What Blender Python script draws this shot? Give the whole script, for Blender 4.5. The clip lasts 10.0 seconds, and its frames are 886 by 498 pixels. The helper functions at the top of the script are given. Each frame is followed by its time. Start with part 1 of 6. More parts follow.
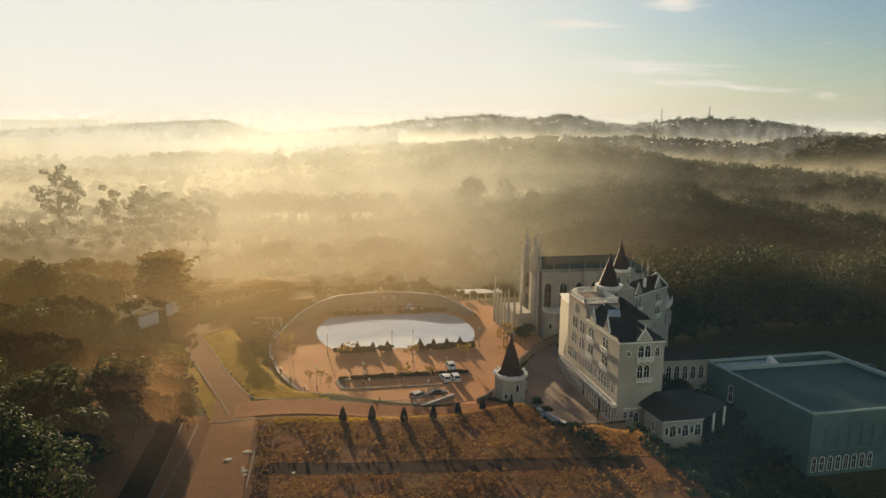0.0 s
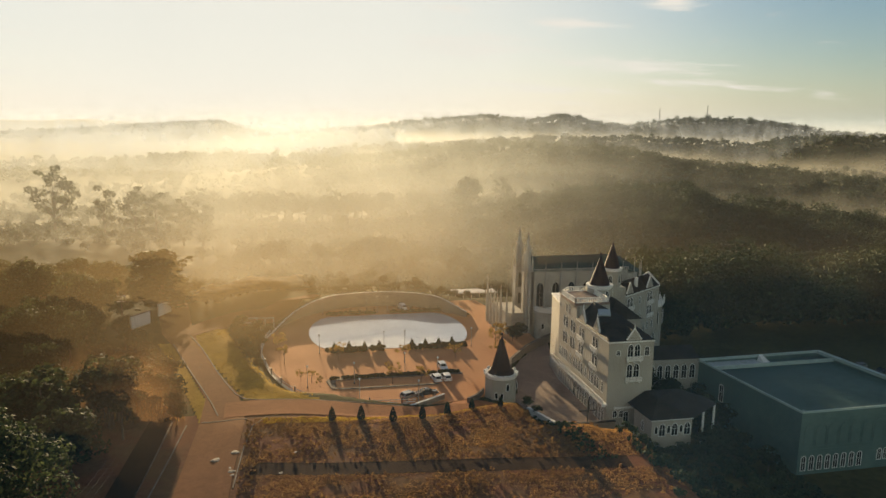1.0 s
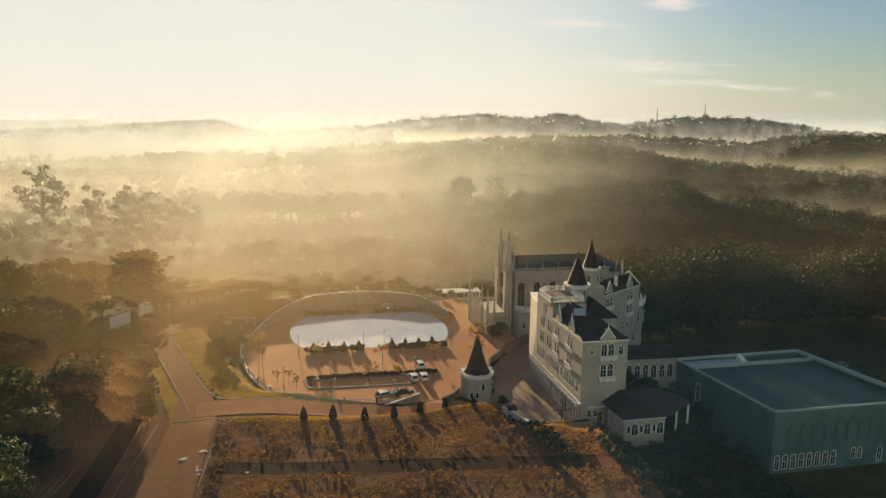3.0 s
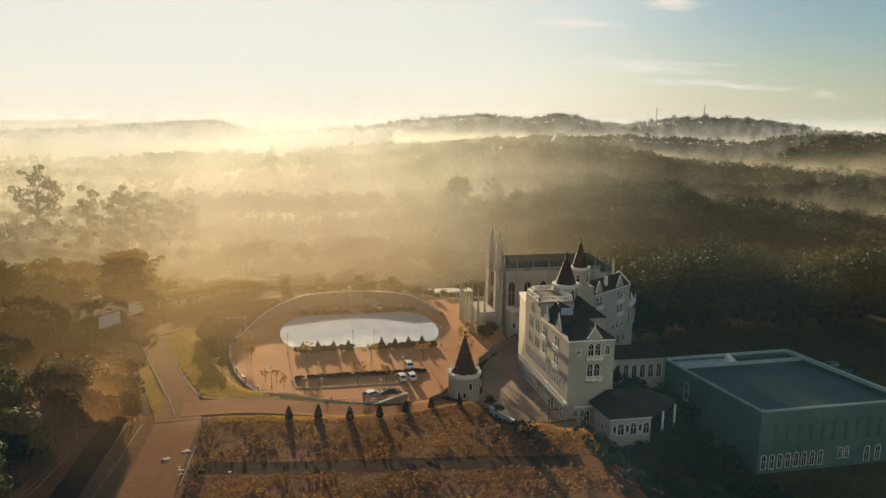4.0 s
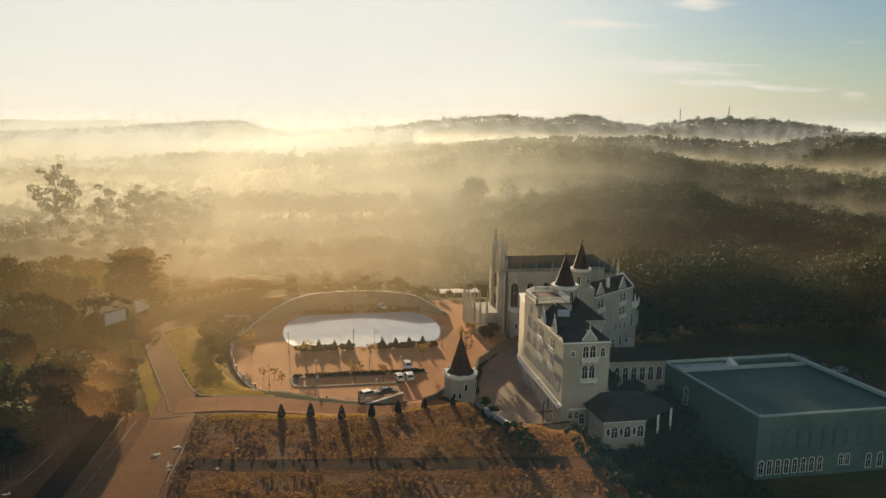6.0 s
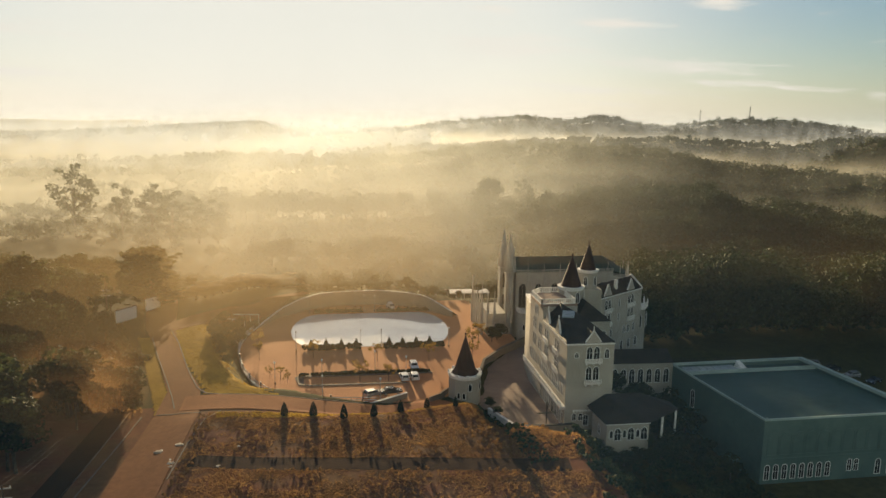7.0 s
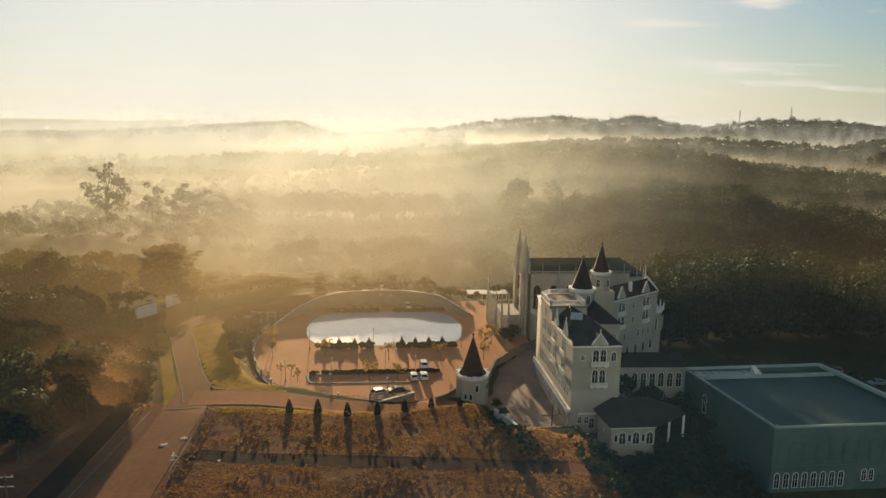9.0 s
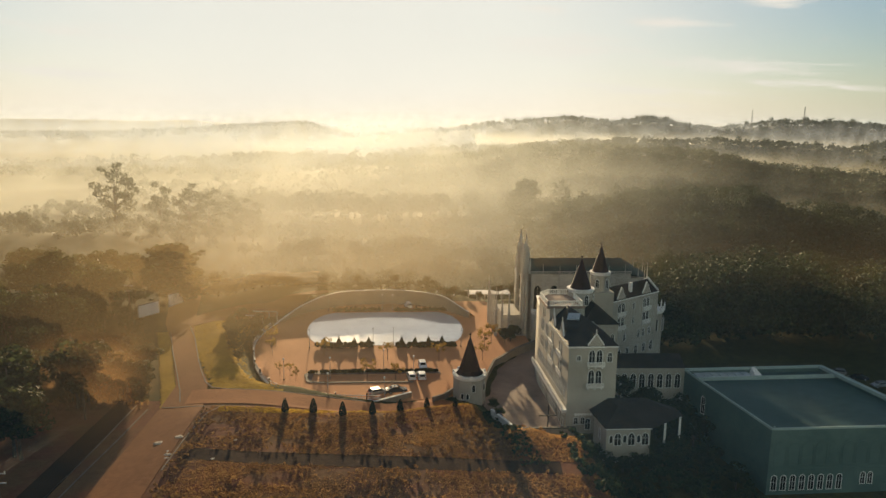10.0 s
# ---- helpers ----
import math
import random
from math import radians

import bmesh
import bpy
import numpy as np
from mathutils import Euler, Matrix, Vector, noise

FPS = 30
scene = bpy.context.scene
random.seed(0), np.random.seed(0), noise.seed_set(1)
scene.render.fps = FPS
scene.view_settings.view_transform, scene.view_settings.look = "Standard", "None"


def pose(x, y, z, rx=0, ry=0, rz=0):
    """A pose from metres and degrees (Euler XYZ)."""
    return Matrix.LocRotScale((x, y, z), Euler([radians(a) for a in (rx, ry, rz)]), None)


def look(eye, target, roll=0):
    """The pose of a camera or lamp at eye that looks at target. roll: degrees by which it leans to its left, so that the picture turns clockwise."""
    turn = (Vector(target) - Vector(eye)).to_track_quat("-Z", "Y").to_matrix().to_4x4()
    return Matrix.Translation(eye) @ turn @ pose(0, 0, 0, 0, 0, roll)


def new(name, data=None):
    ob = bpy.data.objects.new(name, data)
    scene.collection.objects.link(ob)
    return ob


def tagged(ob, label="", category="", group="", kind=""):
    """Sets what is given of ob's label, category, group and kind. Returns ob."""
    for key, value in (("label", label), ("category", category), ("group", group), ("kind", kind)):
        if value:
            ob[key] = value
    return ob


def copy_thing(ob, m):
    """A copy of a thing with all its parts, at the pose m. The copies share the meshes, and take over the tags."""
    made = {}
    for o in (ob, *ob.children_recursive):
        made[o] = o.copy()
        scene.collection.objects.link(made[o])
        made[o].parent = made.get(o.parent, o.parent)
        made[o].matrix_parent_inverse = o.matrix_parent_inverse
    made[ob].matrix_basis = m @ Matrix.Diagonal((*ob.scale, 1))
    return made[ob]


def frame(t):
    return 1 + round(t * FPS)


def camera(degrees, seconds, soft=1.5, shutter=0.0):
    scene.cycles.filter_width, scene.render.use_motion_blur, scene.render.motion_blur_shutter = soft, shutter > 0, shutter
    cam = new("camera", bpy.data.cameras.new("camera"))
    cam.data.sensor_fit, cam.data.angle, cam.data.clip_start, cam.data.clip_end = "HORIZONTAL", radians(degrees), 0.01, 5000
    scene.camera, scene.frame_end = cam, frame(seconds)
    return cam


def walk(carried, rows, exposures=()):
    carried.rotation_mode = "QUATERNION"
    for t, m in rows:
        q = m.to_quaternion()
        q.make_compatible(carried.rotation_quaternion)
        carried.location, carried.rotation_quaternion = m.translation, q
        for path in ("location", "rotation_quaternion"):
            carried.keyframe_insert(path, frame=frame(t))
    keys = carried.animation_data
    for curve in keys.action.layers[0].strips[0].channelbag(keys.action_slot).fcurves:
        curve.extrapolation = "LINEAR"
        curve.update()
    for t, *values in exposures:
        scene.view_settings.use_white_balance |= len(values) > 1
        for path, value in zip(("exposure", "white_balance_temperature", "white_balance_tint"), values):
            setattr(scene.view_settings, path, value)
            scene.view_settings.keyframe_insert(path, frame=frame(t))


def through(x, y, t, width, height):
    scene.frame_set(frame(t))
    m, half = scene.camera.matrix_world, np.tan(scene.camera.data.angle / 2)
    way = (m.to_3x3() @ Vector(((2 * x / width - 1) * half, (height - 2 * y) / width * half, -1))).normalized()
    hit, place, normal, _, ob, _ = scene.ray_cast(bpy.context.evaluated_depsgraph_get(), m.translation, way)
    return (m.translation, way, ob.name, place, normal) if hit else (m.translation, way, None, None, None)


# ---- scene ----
cam = camera(63.3, 10.0)
METRES, EYE, TILT, LEAN, TURN = 25.6, 56.2, 4.3, 0.0, -11.5
ROWS = [
    (0.0, 0.0, 0.0, 0.0, 0.2, -14.74, -0.76),
    (0.5, 0.031, -0.0004, -0.0002, 0.15, -14.74, -0.7),
    (1.0, 0.0706, -0.0012, 0.0002, 0.09, -14.75, -0.67),
    (1.5, 0.1159, -0.0015, 0.001, 0.06, -14.76, -0.65),
    (2.0, 0.1634, -0.0018, 0.0008, 0.06, -14.76, -0.64),
    (2.5, 0.2119, -0.0012, 0.0007, 0.04, -14.77, -0.65),
    (4.0, 0.3665, 0.0049, -0.0039, 0.07, -14.77, -0.63),
    (4.5, 0.4159, 0.0047, -0.0035, 0.15, -14.77, -0.64),
    (5.0, 0.4652, 0.0054, -0.0053, 0.48, -14.75, -0.64),
    (5.5, 0.517, 0.0081, -0.0062, 1.14, -14.74, -0.61),
    (7.0, 0.6756, 0.014, -0.0071, 3.36, -14.71, -0.51),
    (7.5, 0.7284, 0.0162, -0.0067, 4.08, -14.71, -0.47),
    (8.0, 0.7808, 0.0186, -0.0062, 4.8, -14.69, -0.43),
    (8.5, 0.8338, 0.0221, -0.0059, 5.53, -14.69, -0.38),
    (9.0, 0.8873, 0.0255, -0.0058, 6.2, -14.69, -0.33),
    (9.5, 0.9423, 0.0299, -0.006, 6.7, -14.69, -0.28),
    (10.0, 0.9985, 0.0358, -0.0067, 7.1, -14.68, -0.23),
]
walk(cam, [(t, pose(0, 0, EYE, TILT, LEAN, TURN) @ pose(METRES * x, METRES * y, METRES * z, 90 + pitch, roll, yaw)) for t, x, y, z, yaw, pitch, roll in ROWS])

# ---- light ----
scene.cycles.transparent_max_bounces = 32
SUN_AZ, SUN_EL, SKY_STRENGTH = -3.4, 8.0, 0.0292
sun_way = Vector((math.sin(radians(SUN_AZ)) * math.cos(radians(SUN_EL)), math.cos(radians(SUN_AZ)) * math.cos(radians(SUN_EL)), math.sin(radians(SUN_EL))))
sun = new("sun", bpy.data.lights.new("sun", "SUN"))
sun.data.energy, sun.data.angle, sun.data.color = 5.0, radians(0.8), (1.0, 0.76, 0.44)
sun.matrix_world = look(sun_way * 100, (0, 0, 0))


def link(tree, a, b):
    tree.links.new(a, b)


def node(tree, kind, **values):
    n = tree.nodes.new(kind)
    for key, value in values.items():
        if key in n.inputs:
            n.inputs[key].default_value = value
    return n


def maths(tree, op, a, b=None, c=None):
    n = tree.nodes.new("ShaderNodeMath")
    n.operation = op
    for i, v in enumerate((a, b, c)):
        if v is None:
            continue
        if isinstance(v, (int, float)):
            n.inputs[i].default_value = v
        else:
            tree.links.new(v, n.inputs[i])
    return n.outputs[0]


def ramp(tree, fac, stops):
    n = tree.nodes.new("ShaderNodeValToRGB")
    while len(n.color_ramp.elements) < len(stops):
        n.color_ramp.elements.new(0.5)
    for e, (p, c) in zip(n.color_ramp.elements, stops):
        e.position = p
        e.color = (*c, 1) if len(c) == 3 else c
    tree.links.new(fac, n.inputs[0])
    return n.outputs[0]


def mixed(tree, fac, a, b, mode="MIX"):
    n = tree.nodes.new("ShaderNodeMix")
    n.data_type, n.blend_type, n.clamp_factor = "RGBA", mode, True
    for sock, v in ((n.inputs[0], fac), (n.inputs[6], a), (n.inputs[7], b)):
        if isinstance(v, (int, float)):
            sock.default_value = v
        elif isinstance(v, tuple):
            sock.default_value = (*v, 1)
        else:
            tree.links.new(v, sock)
    return n.outputs[2]


# Sky: clear morning sky, a wide misty glow round the low sun, thin streaks of cloud.
world = bpy.data.worlds.new("morning_sky")
scene.world = world
world.use_nodes = True
wt = world.node_tree
wt.nodes.clear()
sky = wt.nodes.new("ShaderNodeTexSky")
sky.sky_type, sky.sun_disc = "NISHITA", False
sky.sun_elevation, sky.sun_rotation = radians(SUN_EL), radians(SUN_AZ)
sky.air_density, sky.dust_density, sky.ozone_density = 1.0, 0.6, 3.0
way = wt.nodes.new("ShaderNodeTexCoord").outputs["Generated"]
dot = wt.nodes.new("ShaderNodeVectorMath")
dot.operation = "DOT_PRODUCT"
dot.inputs[1].default_value = sun_way
link(wt, way, dot.inputs[0])
near_sun = maths(wt, "MAXIMUM", dot.outputs["Value"], 0.0)
axes = wt.nodes.new("ShaderNodeSeparateXYZ")
link(wt, way, axes.inputs[0])
rise = maths(wt, "MULTIPLY", maths(wt, "ARCSINE", axes.outputs[2]), 57.2958)
bearing = maths(wt, "MULTIPLY", maths(wt, "ARCTAN2", axes.outputs[0], axes.outputs[1]), 57.2958)
clear_sky = mixed(wt, 1.0, sky.outputs[0], (SKY_STRENGTH, SKY_STRENGTH, SKY_STRENGTH), "MULTIPLY")
# Haze low over the horizon, then the glow of the mist round the sun.
haze = maths(wt, "MULTIPLY", maths(wt, "POWER", 2.718, maths(wt, "DIVIDE", maths(wt, "MAXIMUM", rise, 0.0), -3.2)), 0.7)
haze_tone = mixed(wt, maths(wt, "POWER", near_sun, 3.0), (0.140, 0.172, 0.146), (0.231, 0.221, 0.183))
hazy = mixed(wt, haze, clear_sky, haze_tone)
glow = maths(wt, "SUBTRACT", 1.0, maths(wt, "POWER", 2.718, maths(wt, "MULTIPLY", maths(wt, "POWER", near_sun, 14.0), -3.2)))
glowing = mixed(wt, glow, hazy, (0.236, 0.232, 0.208))
# Thin streaks of cloud (bearing, height, half width, half height in degrees, weight).
cloud_at = wt.nodes.new("ShaderNodeCombineXYZ")
link(wt, maths(wt, "MULTIPLY", bearing, 0.10), cloud_at.inputs[0])
link(wt, maths(wt, "MULTIPLY_ADD", rise, 0.95, maths(wt, "MULTIPLY", bearing, 0.035)), cloud_at.inputs[1])
cloud = node(wt, "ShaderNodeTexNoise", Scale=2.0, Detail=9.0, Roughness=0.62, Distortion=0.8)
link(wt, cloud_at.outputs[0], cloud.inputs["Vector"])
field_ = None
for az, el, w, h, weight in ((25.4, 3.9, 6.0, 0.6, 1.0), (31.1, 2.6, 4.5, 0.3, 0.9), (13.2, 5.2, 6.0, 1.1, 0.9), (18.4, 2.25, 7.0, 0.35, 0.8), (20.3, 7.0, 3.2, 0.5, 1.0), (28.3, 8.25, 2.6, 0.5, 1.1), (11.9, 8.1, 2.2, 0.3, 0.9), (20.7, 1.15, 2.5, 0.16, 0.8), (38.9, 1.9, 0.9, 0.2, 0.9),
        (-23.0, 2.7, 8.0, 0.5, 0.8), (-21.0, 5.6, 7.0, 0.6, 0.8), (55.0, 12.0, 14.0, 2.0, 0.6), (-40.0, 14.0, 16.0, 2.5, 0.6)):
    u = maths(wt, "DIVIDE", maths(wt, "SUBTRACT", bearing, az), w)
    v = maths(wt, "DIVIDE", maths(wt, "SUBTRACT", rise, maths(wt, "MULTIPLY_ADD", maths(wt, "SUBTRACT", bearing, az), -0.06, el)), h)
    puff = maths(wt, "MULTIPLY", maths(wt, "POWER", 2.718, maths(wt, "MULTIPLY", maths(wt, "ADD", maths(wt, "MULTIPLY", u, u), maths(wt, "MULTIPLY", v, v)), -1.0)), weight)
    field_ = puff if field_ is None else maths(wt, "MAXIMUM", field_, puff)
wisps = ramp(wt, maths(wt, "MULTIPLY_ADD", cloud.outputs["Fac"], 2.6, maths(wt, "MULTIPLY_ADD", field_, 0.9, -1.3)), [(0.30, (0, 0, 0)), (0.95, (1, 1, 1))])
final = mixed(wt, maths(wt, "MULTIPLY", wisps, 0.9), glowing, (0.248, 0.232, 0.203))
sky_bg = node(wt, "ShaderNodeBackground", Strength=1.0)
link(wt, final, sky_bg.inputs[0])
link(wt, sky_bg.outputs[0], wt.nodes.new("ShaderNodeOutputWorld").inputs[0])
scene.view_settings.exposure = 1.9

# ---- materials ----
def material(name, dark, light, rough=0.8, grain=3.0, patch=0.25, bump=0.15, metal=0.0, spec=0.15, varied=0.0):
    """Two colours mixed by a coarse and a fine noise in metres, with relief; varied: spread of brightness from object to object."""
    m = bpy.data.materials.new(name)
    m.use_nodes = True
    t = m.node_tree
    b = t.nodes["Principled BSDF"]
    at = t.nodes.new("ShaderNodeTexCoord").outputs["Object"]
    fine = node(t, "ShaderNodeTexNoise", Scale=grain, Detail=5.0, Roughness=0.65)
    wide = node(t, "ShaderNodeTexNoise", Scale=patch, Detail=3.0)
    link(t, at, fine.inputs["Vector"])
    link(t, at, wide.inputs["Vector"])
    fac = maths(t, "ADD", maths(t, "MULTIPLY", fine.outputs["Fac"], 0.5), maths(t, "MULTIPLY", wide.outputs["Fac"], 0.5))
    colour = ramp(t, fac, [(0.36, dark), (0.64, light)])
    if varied:
        info = t.nodes.new("ShaderNodeObjectInfo")
        hsv = t.nodes.new("ShaderNodeHueSaturation")
        link(t, maths(t, "MULTIPLY_ADD", info.outputs["Random"], 2 * varied, 1 - varied), hsv.inputs["Value"])
        link(t, colour, hsv.inputs["Color"])
        colour = hsv.outputs[0]
    link(t, colour, b.inputs["Base Color"])
    b.inputs["Roughness"].default_value = rough
    b.inputs["Metallic"].default_value = metal
    b.inputs["Specular IOR Level"].default_value = spec
    if bump:
        n = node(t, "ShaderNodeBump", Strength=bump, Distance=0.05)
        link(t, fine.outputs["Fac"], n.inputs["Height"])
        link(t, n.outputs[0], b.inputs["Normal"])
    return m


def leaf_material(name, dark, light, through=0.35, spread=0.9):
    m = material(name, dark, light, 0.8, 1.4, 0.12, 0.0, spec=0.1)
    t = m.node_tree
    b = t.nodes["Principled BSDF"]
    geo = t.nodes.new("ShaderNodeNewGeometry")
    hsv = t.nodes.new("ShaderNodeHueSaturation")
    link(t, maths(t, "MULTIPLY_ADD", geo.outputs["Random Per Island"], spread, 1.0 - spread / 2), hsv.inputs["Value"])
    link(t, b.inputs["Base Color"].links[0].from_socket, hsv.inputs["Color"])
    link(t, hsv.outputs[0], b.inputs["Base Color"])
    tr = t.nodes.new("ShaderNodeBsdfTranslucent")
    link(t, hsv.outputs[0], tr.inputs[0])
    mix = node(t, "ShaderNodeMixShader", Fac=through)
    link(t, b.outputs[0], mix.inputs[1])
    link(t, tr.outputs[0], mix.inputs[2])
    link(t, mix.outputs[0], t.nodes["Material Output"].inputs[0])
    return m


STUCCO = material("white_stucco", (0.34, 0.312, 0.262), (0.48, 0.442, 0.378), 0.85, 2.0, 0.18, 0.1)
TRIM = material("white_trim", (0.70, 0.68, 0.63), (0.86, 0.84, 0.80), 0.7, 3.0, 0.3, 0.05)
STONE = material("pale_stone", (0.36, 0.33, 0.28), (0.56, 0.52, 0.45), 0.9, 1.6, 0.3, 0.3)
ROOF = material("dark_roof_tiles", (0.020, 0.015, 0.012), (0.046, 0.035, 0.028), 0.75, 2.5, 0.4, 0.3)
SPIRE = material("brown_shingles", (0.028, 0.014, 0.011), (0.06, 0.03, 0.021), 0.7, 3.0, 0.5, 0.3)
CHURCH_ROOF = material("green_grey_slate", (0.022, 0.044, 0.036), (0.045, 0.075, 0.06), 0.7, 2.0, 0.3, 0.2)
PANE = material("dark_glass", (0.010, 0.012, 0.014), (0.024, 0.027, 0.03), 0.7, 1.0, 0.5, 0.0, spec=0.04)
PAVING = material("reddish_paving", (0.50, 0.23, 0.102), (0.67, 0.335, 0.16), 0.9, 1.5, 0.10, 0.2, spec=0.04)
DRIVE = material("reddish_drive", (0.24, 0.096, 0.036), (0.37, 0.155, 0.06), 0.9, 1.4, 0.10, 0.2, spec=0.04)
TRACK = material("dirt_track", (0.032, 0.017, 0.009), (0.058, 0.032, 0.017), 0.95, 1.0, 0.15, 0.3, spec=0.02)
ROAD = material("dusty_asphalt", (0.165, 0.070, 0.027), (0.27, 0.118, 0.047), 0.9, 1.2, 0.08, 0.2, spec=0.04)
PLAZA = material("plaza_concrete", (0.23, 0.16, 0.12), (0.36, 0.26, 0.195), 0.8, 1.2, 0.15, 0.15)
KERB = material("concrete_kerb", (0.13, 0.10, 0.075), (0.24, 0.19, 0.145), 0.85, 3.0, 0.5, 0.2)
BARK = material("bark", (0.06, 0.045, 0.03), (0.15, 0.11, 0.08), 0.9, 4.0, 0.8, 0.4)
METAL = material("grey_painted_metal", (0.30, 0.30, 0.30), (0.46, 0.46, 0.45), 0.45, 5.0, 1.0, 0.0, 0.6)
DARK_METAL = material("dark_painted_metal", (0.03, 0.028, 0.025), (0.07, 0.06, 0.05), 0.55, 5.0, 1.0, 0.0, 0.3)
WHITE_CAR = material("white_car_paint", (0.72, 0.72, 0.72), (0.80, 0.80, 0.80), 0.2, 1.0, 0.5, 0.0, spec=0.5)
SILVER_CAR = material("silver_car_paint", (0.38, 0.39, 0.40), (0.48, 0.48, 0.49), 0.25, 1.0, 0.5, 0.0, 0.6, spec=0.5)
DARK_CAR = material("dark_car_paint", (0.03, 0.03, 0.035), (0.05, 0.05, 0.055), 0.2, 1.0, 0.5, 0.0, spec=0.5)
RUBBER = material("tyre_rubber", (0.015, 0.015, 0.015), (0.03, 0.03, 0.03), 0.8, 5.0, 1.0, 0.0)
HALL_ROOF = material("hall_membrane", (0.026, 0.064, 0.062), (0.05, 0.102, 0.098), 0.6, 0.6, 0.07, 0.08)
HALL_TRIM = material("grey_parapet", (0.27, 0.36, 0.34), (0.38, 0.46, 0.43), 0.8, 2.0, 0.3, 0.05)
HALL_WALL = material("hall_stucco", (0.075, 0.125, 0.115), (0.115, 0.175, 0.16), 0.85, 1.0, 0.12, 0.1)
LEAF = leaf_material("broad_leaves", (0.017, 0.026, 0.011), (0.052, 0.062, 0.024), 0.35, 0.6)
LEAF_FAR = leaf_material("wood_leaves", (0.014, 0.030, 0.014), (0.060, 0.074, 0.028), 0.14, 0.3)
LEAF_GOLD = leaf_material("olive_leaves", (0.15, 0.095, 0.02), (0.34, 0.22, 0.05), 0.6)
CYPRESS = leaf_material("cypress_leaves", (0.012, 0.018, 0.008), (0.03, 0.04, 0.016), 0.15)
# Grass in two tones: BANK darkened as under bushes, LAWN bright as in sun.
BANK = material("shade_dark_grass", (0.035, 0.036, 0.014), (0.085, 0.078, 0.03), 0.95, 1.2, 0.2, 0.4, spec=0.02)
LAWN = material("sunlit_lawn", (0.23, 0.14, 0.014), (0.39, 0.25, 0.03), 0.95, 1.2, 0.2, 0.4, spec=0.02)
LAWN_BLADES = leaf_material("lawn_blades", (0.24, 0.15, 0.018), (0.42, 0.28, 0.045), 0.5)
GRASS = leaf_material("dry_grass", (0.165, 0.088, 0.031), (0.33, 0.19, 0.066), 0.55, 0.7)


def ground_material():
    m = material("earth_and_grass", (0.032, 0.034, 0.012), (0.085, 0.072, 0.025), 0.95, 0.8, 0.05, 0.5, spec=0.03)
    t = m.node_tree
    b = t.nodes["Principled BSDF"]
    base = b.inputs["Base Color"].links[0].from_socket
    pos = t.nodes.new("ShaderNodeTexCoord").outputs["Object"]
    soil = node(t, "ShaderNodeTexNoise", Scale=0.11, Detail=6.0, Roughness=0.6)
    crumbs = node(t, "ShaderNodeTexNoise", Scale=0.9, Detail=6.0, Roughness=0.7)
    link(t, pos, soil.inputs["Vector"])
    link(t, pos, crumbs.inputs["Vector"])
    bare = ramp(t, soil.outputs["Fac"], [(0.44, (0, 0, 0)), (0.58, (1, 1, 1))])
    brown = ramp(t, crumbs.outputs["Fac"], [(0.3, (0.11, 0.060, 0.028)), (0.7, (0.19, 0.105, 0.05))])
    red = ramp(t, crumbs.outputs["Fac"], [(0.3, (0.13, 0.052, 0.027)), (0.7, (0.20, 0.085, 0.045))])
    sep = t.nodes.new("ShaderNodeSeparateXYZ")
    link(t, pos, sep.inputs[0])
    near = maths(t, "MULTIPLY", maths(t, "LESS_THAN", sep.outputs[1], 126.0), maths(t, "LESS_THAN", sep.outputs[0], 60.0))
    link(t, mixed(t, near, base, mixed(t, bare, brown, red)), b.inputs["Base Color"])
    return m


def pool_material():
    """Polished pale paving with a faint rosette pattern, wet and glossy."""
    m = material("polished_paving", (0.76, 0.76, 0.76), (0.88, 0.87, 0.86), 0.10, 0.5, 0.12, 0.0, spec=0.5)
    t = m.node_tree
    b = t.nodes["Principled BSDF"]
    base = b.inputs["Base Color"].links[0].from_socket
    pos = t.nodes.new("ShaderNodeTexCoord").outputs["Object"]
    patches = node(t, "ShaderNodeTexNoise", Scale=0.22, Detail=3.0, Distortion=1.5)
    link(t, pos, patches.inputs["Vector"])
    link(t, mixed(t, maths(t, "MULTIPLY", ramp(t, patches.outputs["Fac"], [(0.48, (0, 0, 0)), (0.56, (1, 1, 1))]), 0.25), base, (0.52, 0.50, 0.48)), b.inputs["Base Color"])
    b.inputs["Coat Weight"].default_value = 1.0
    b.inputs["Coat Roughness"].default_value = 0.03
    return m


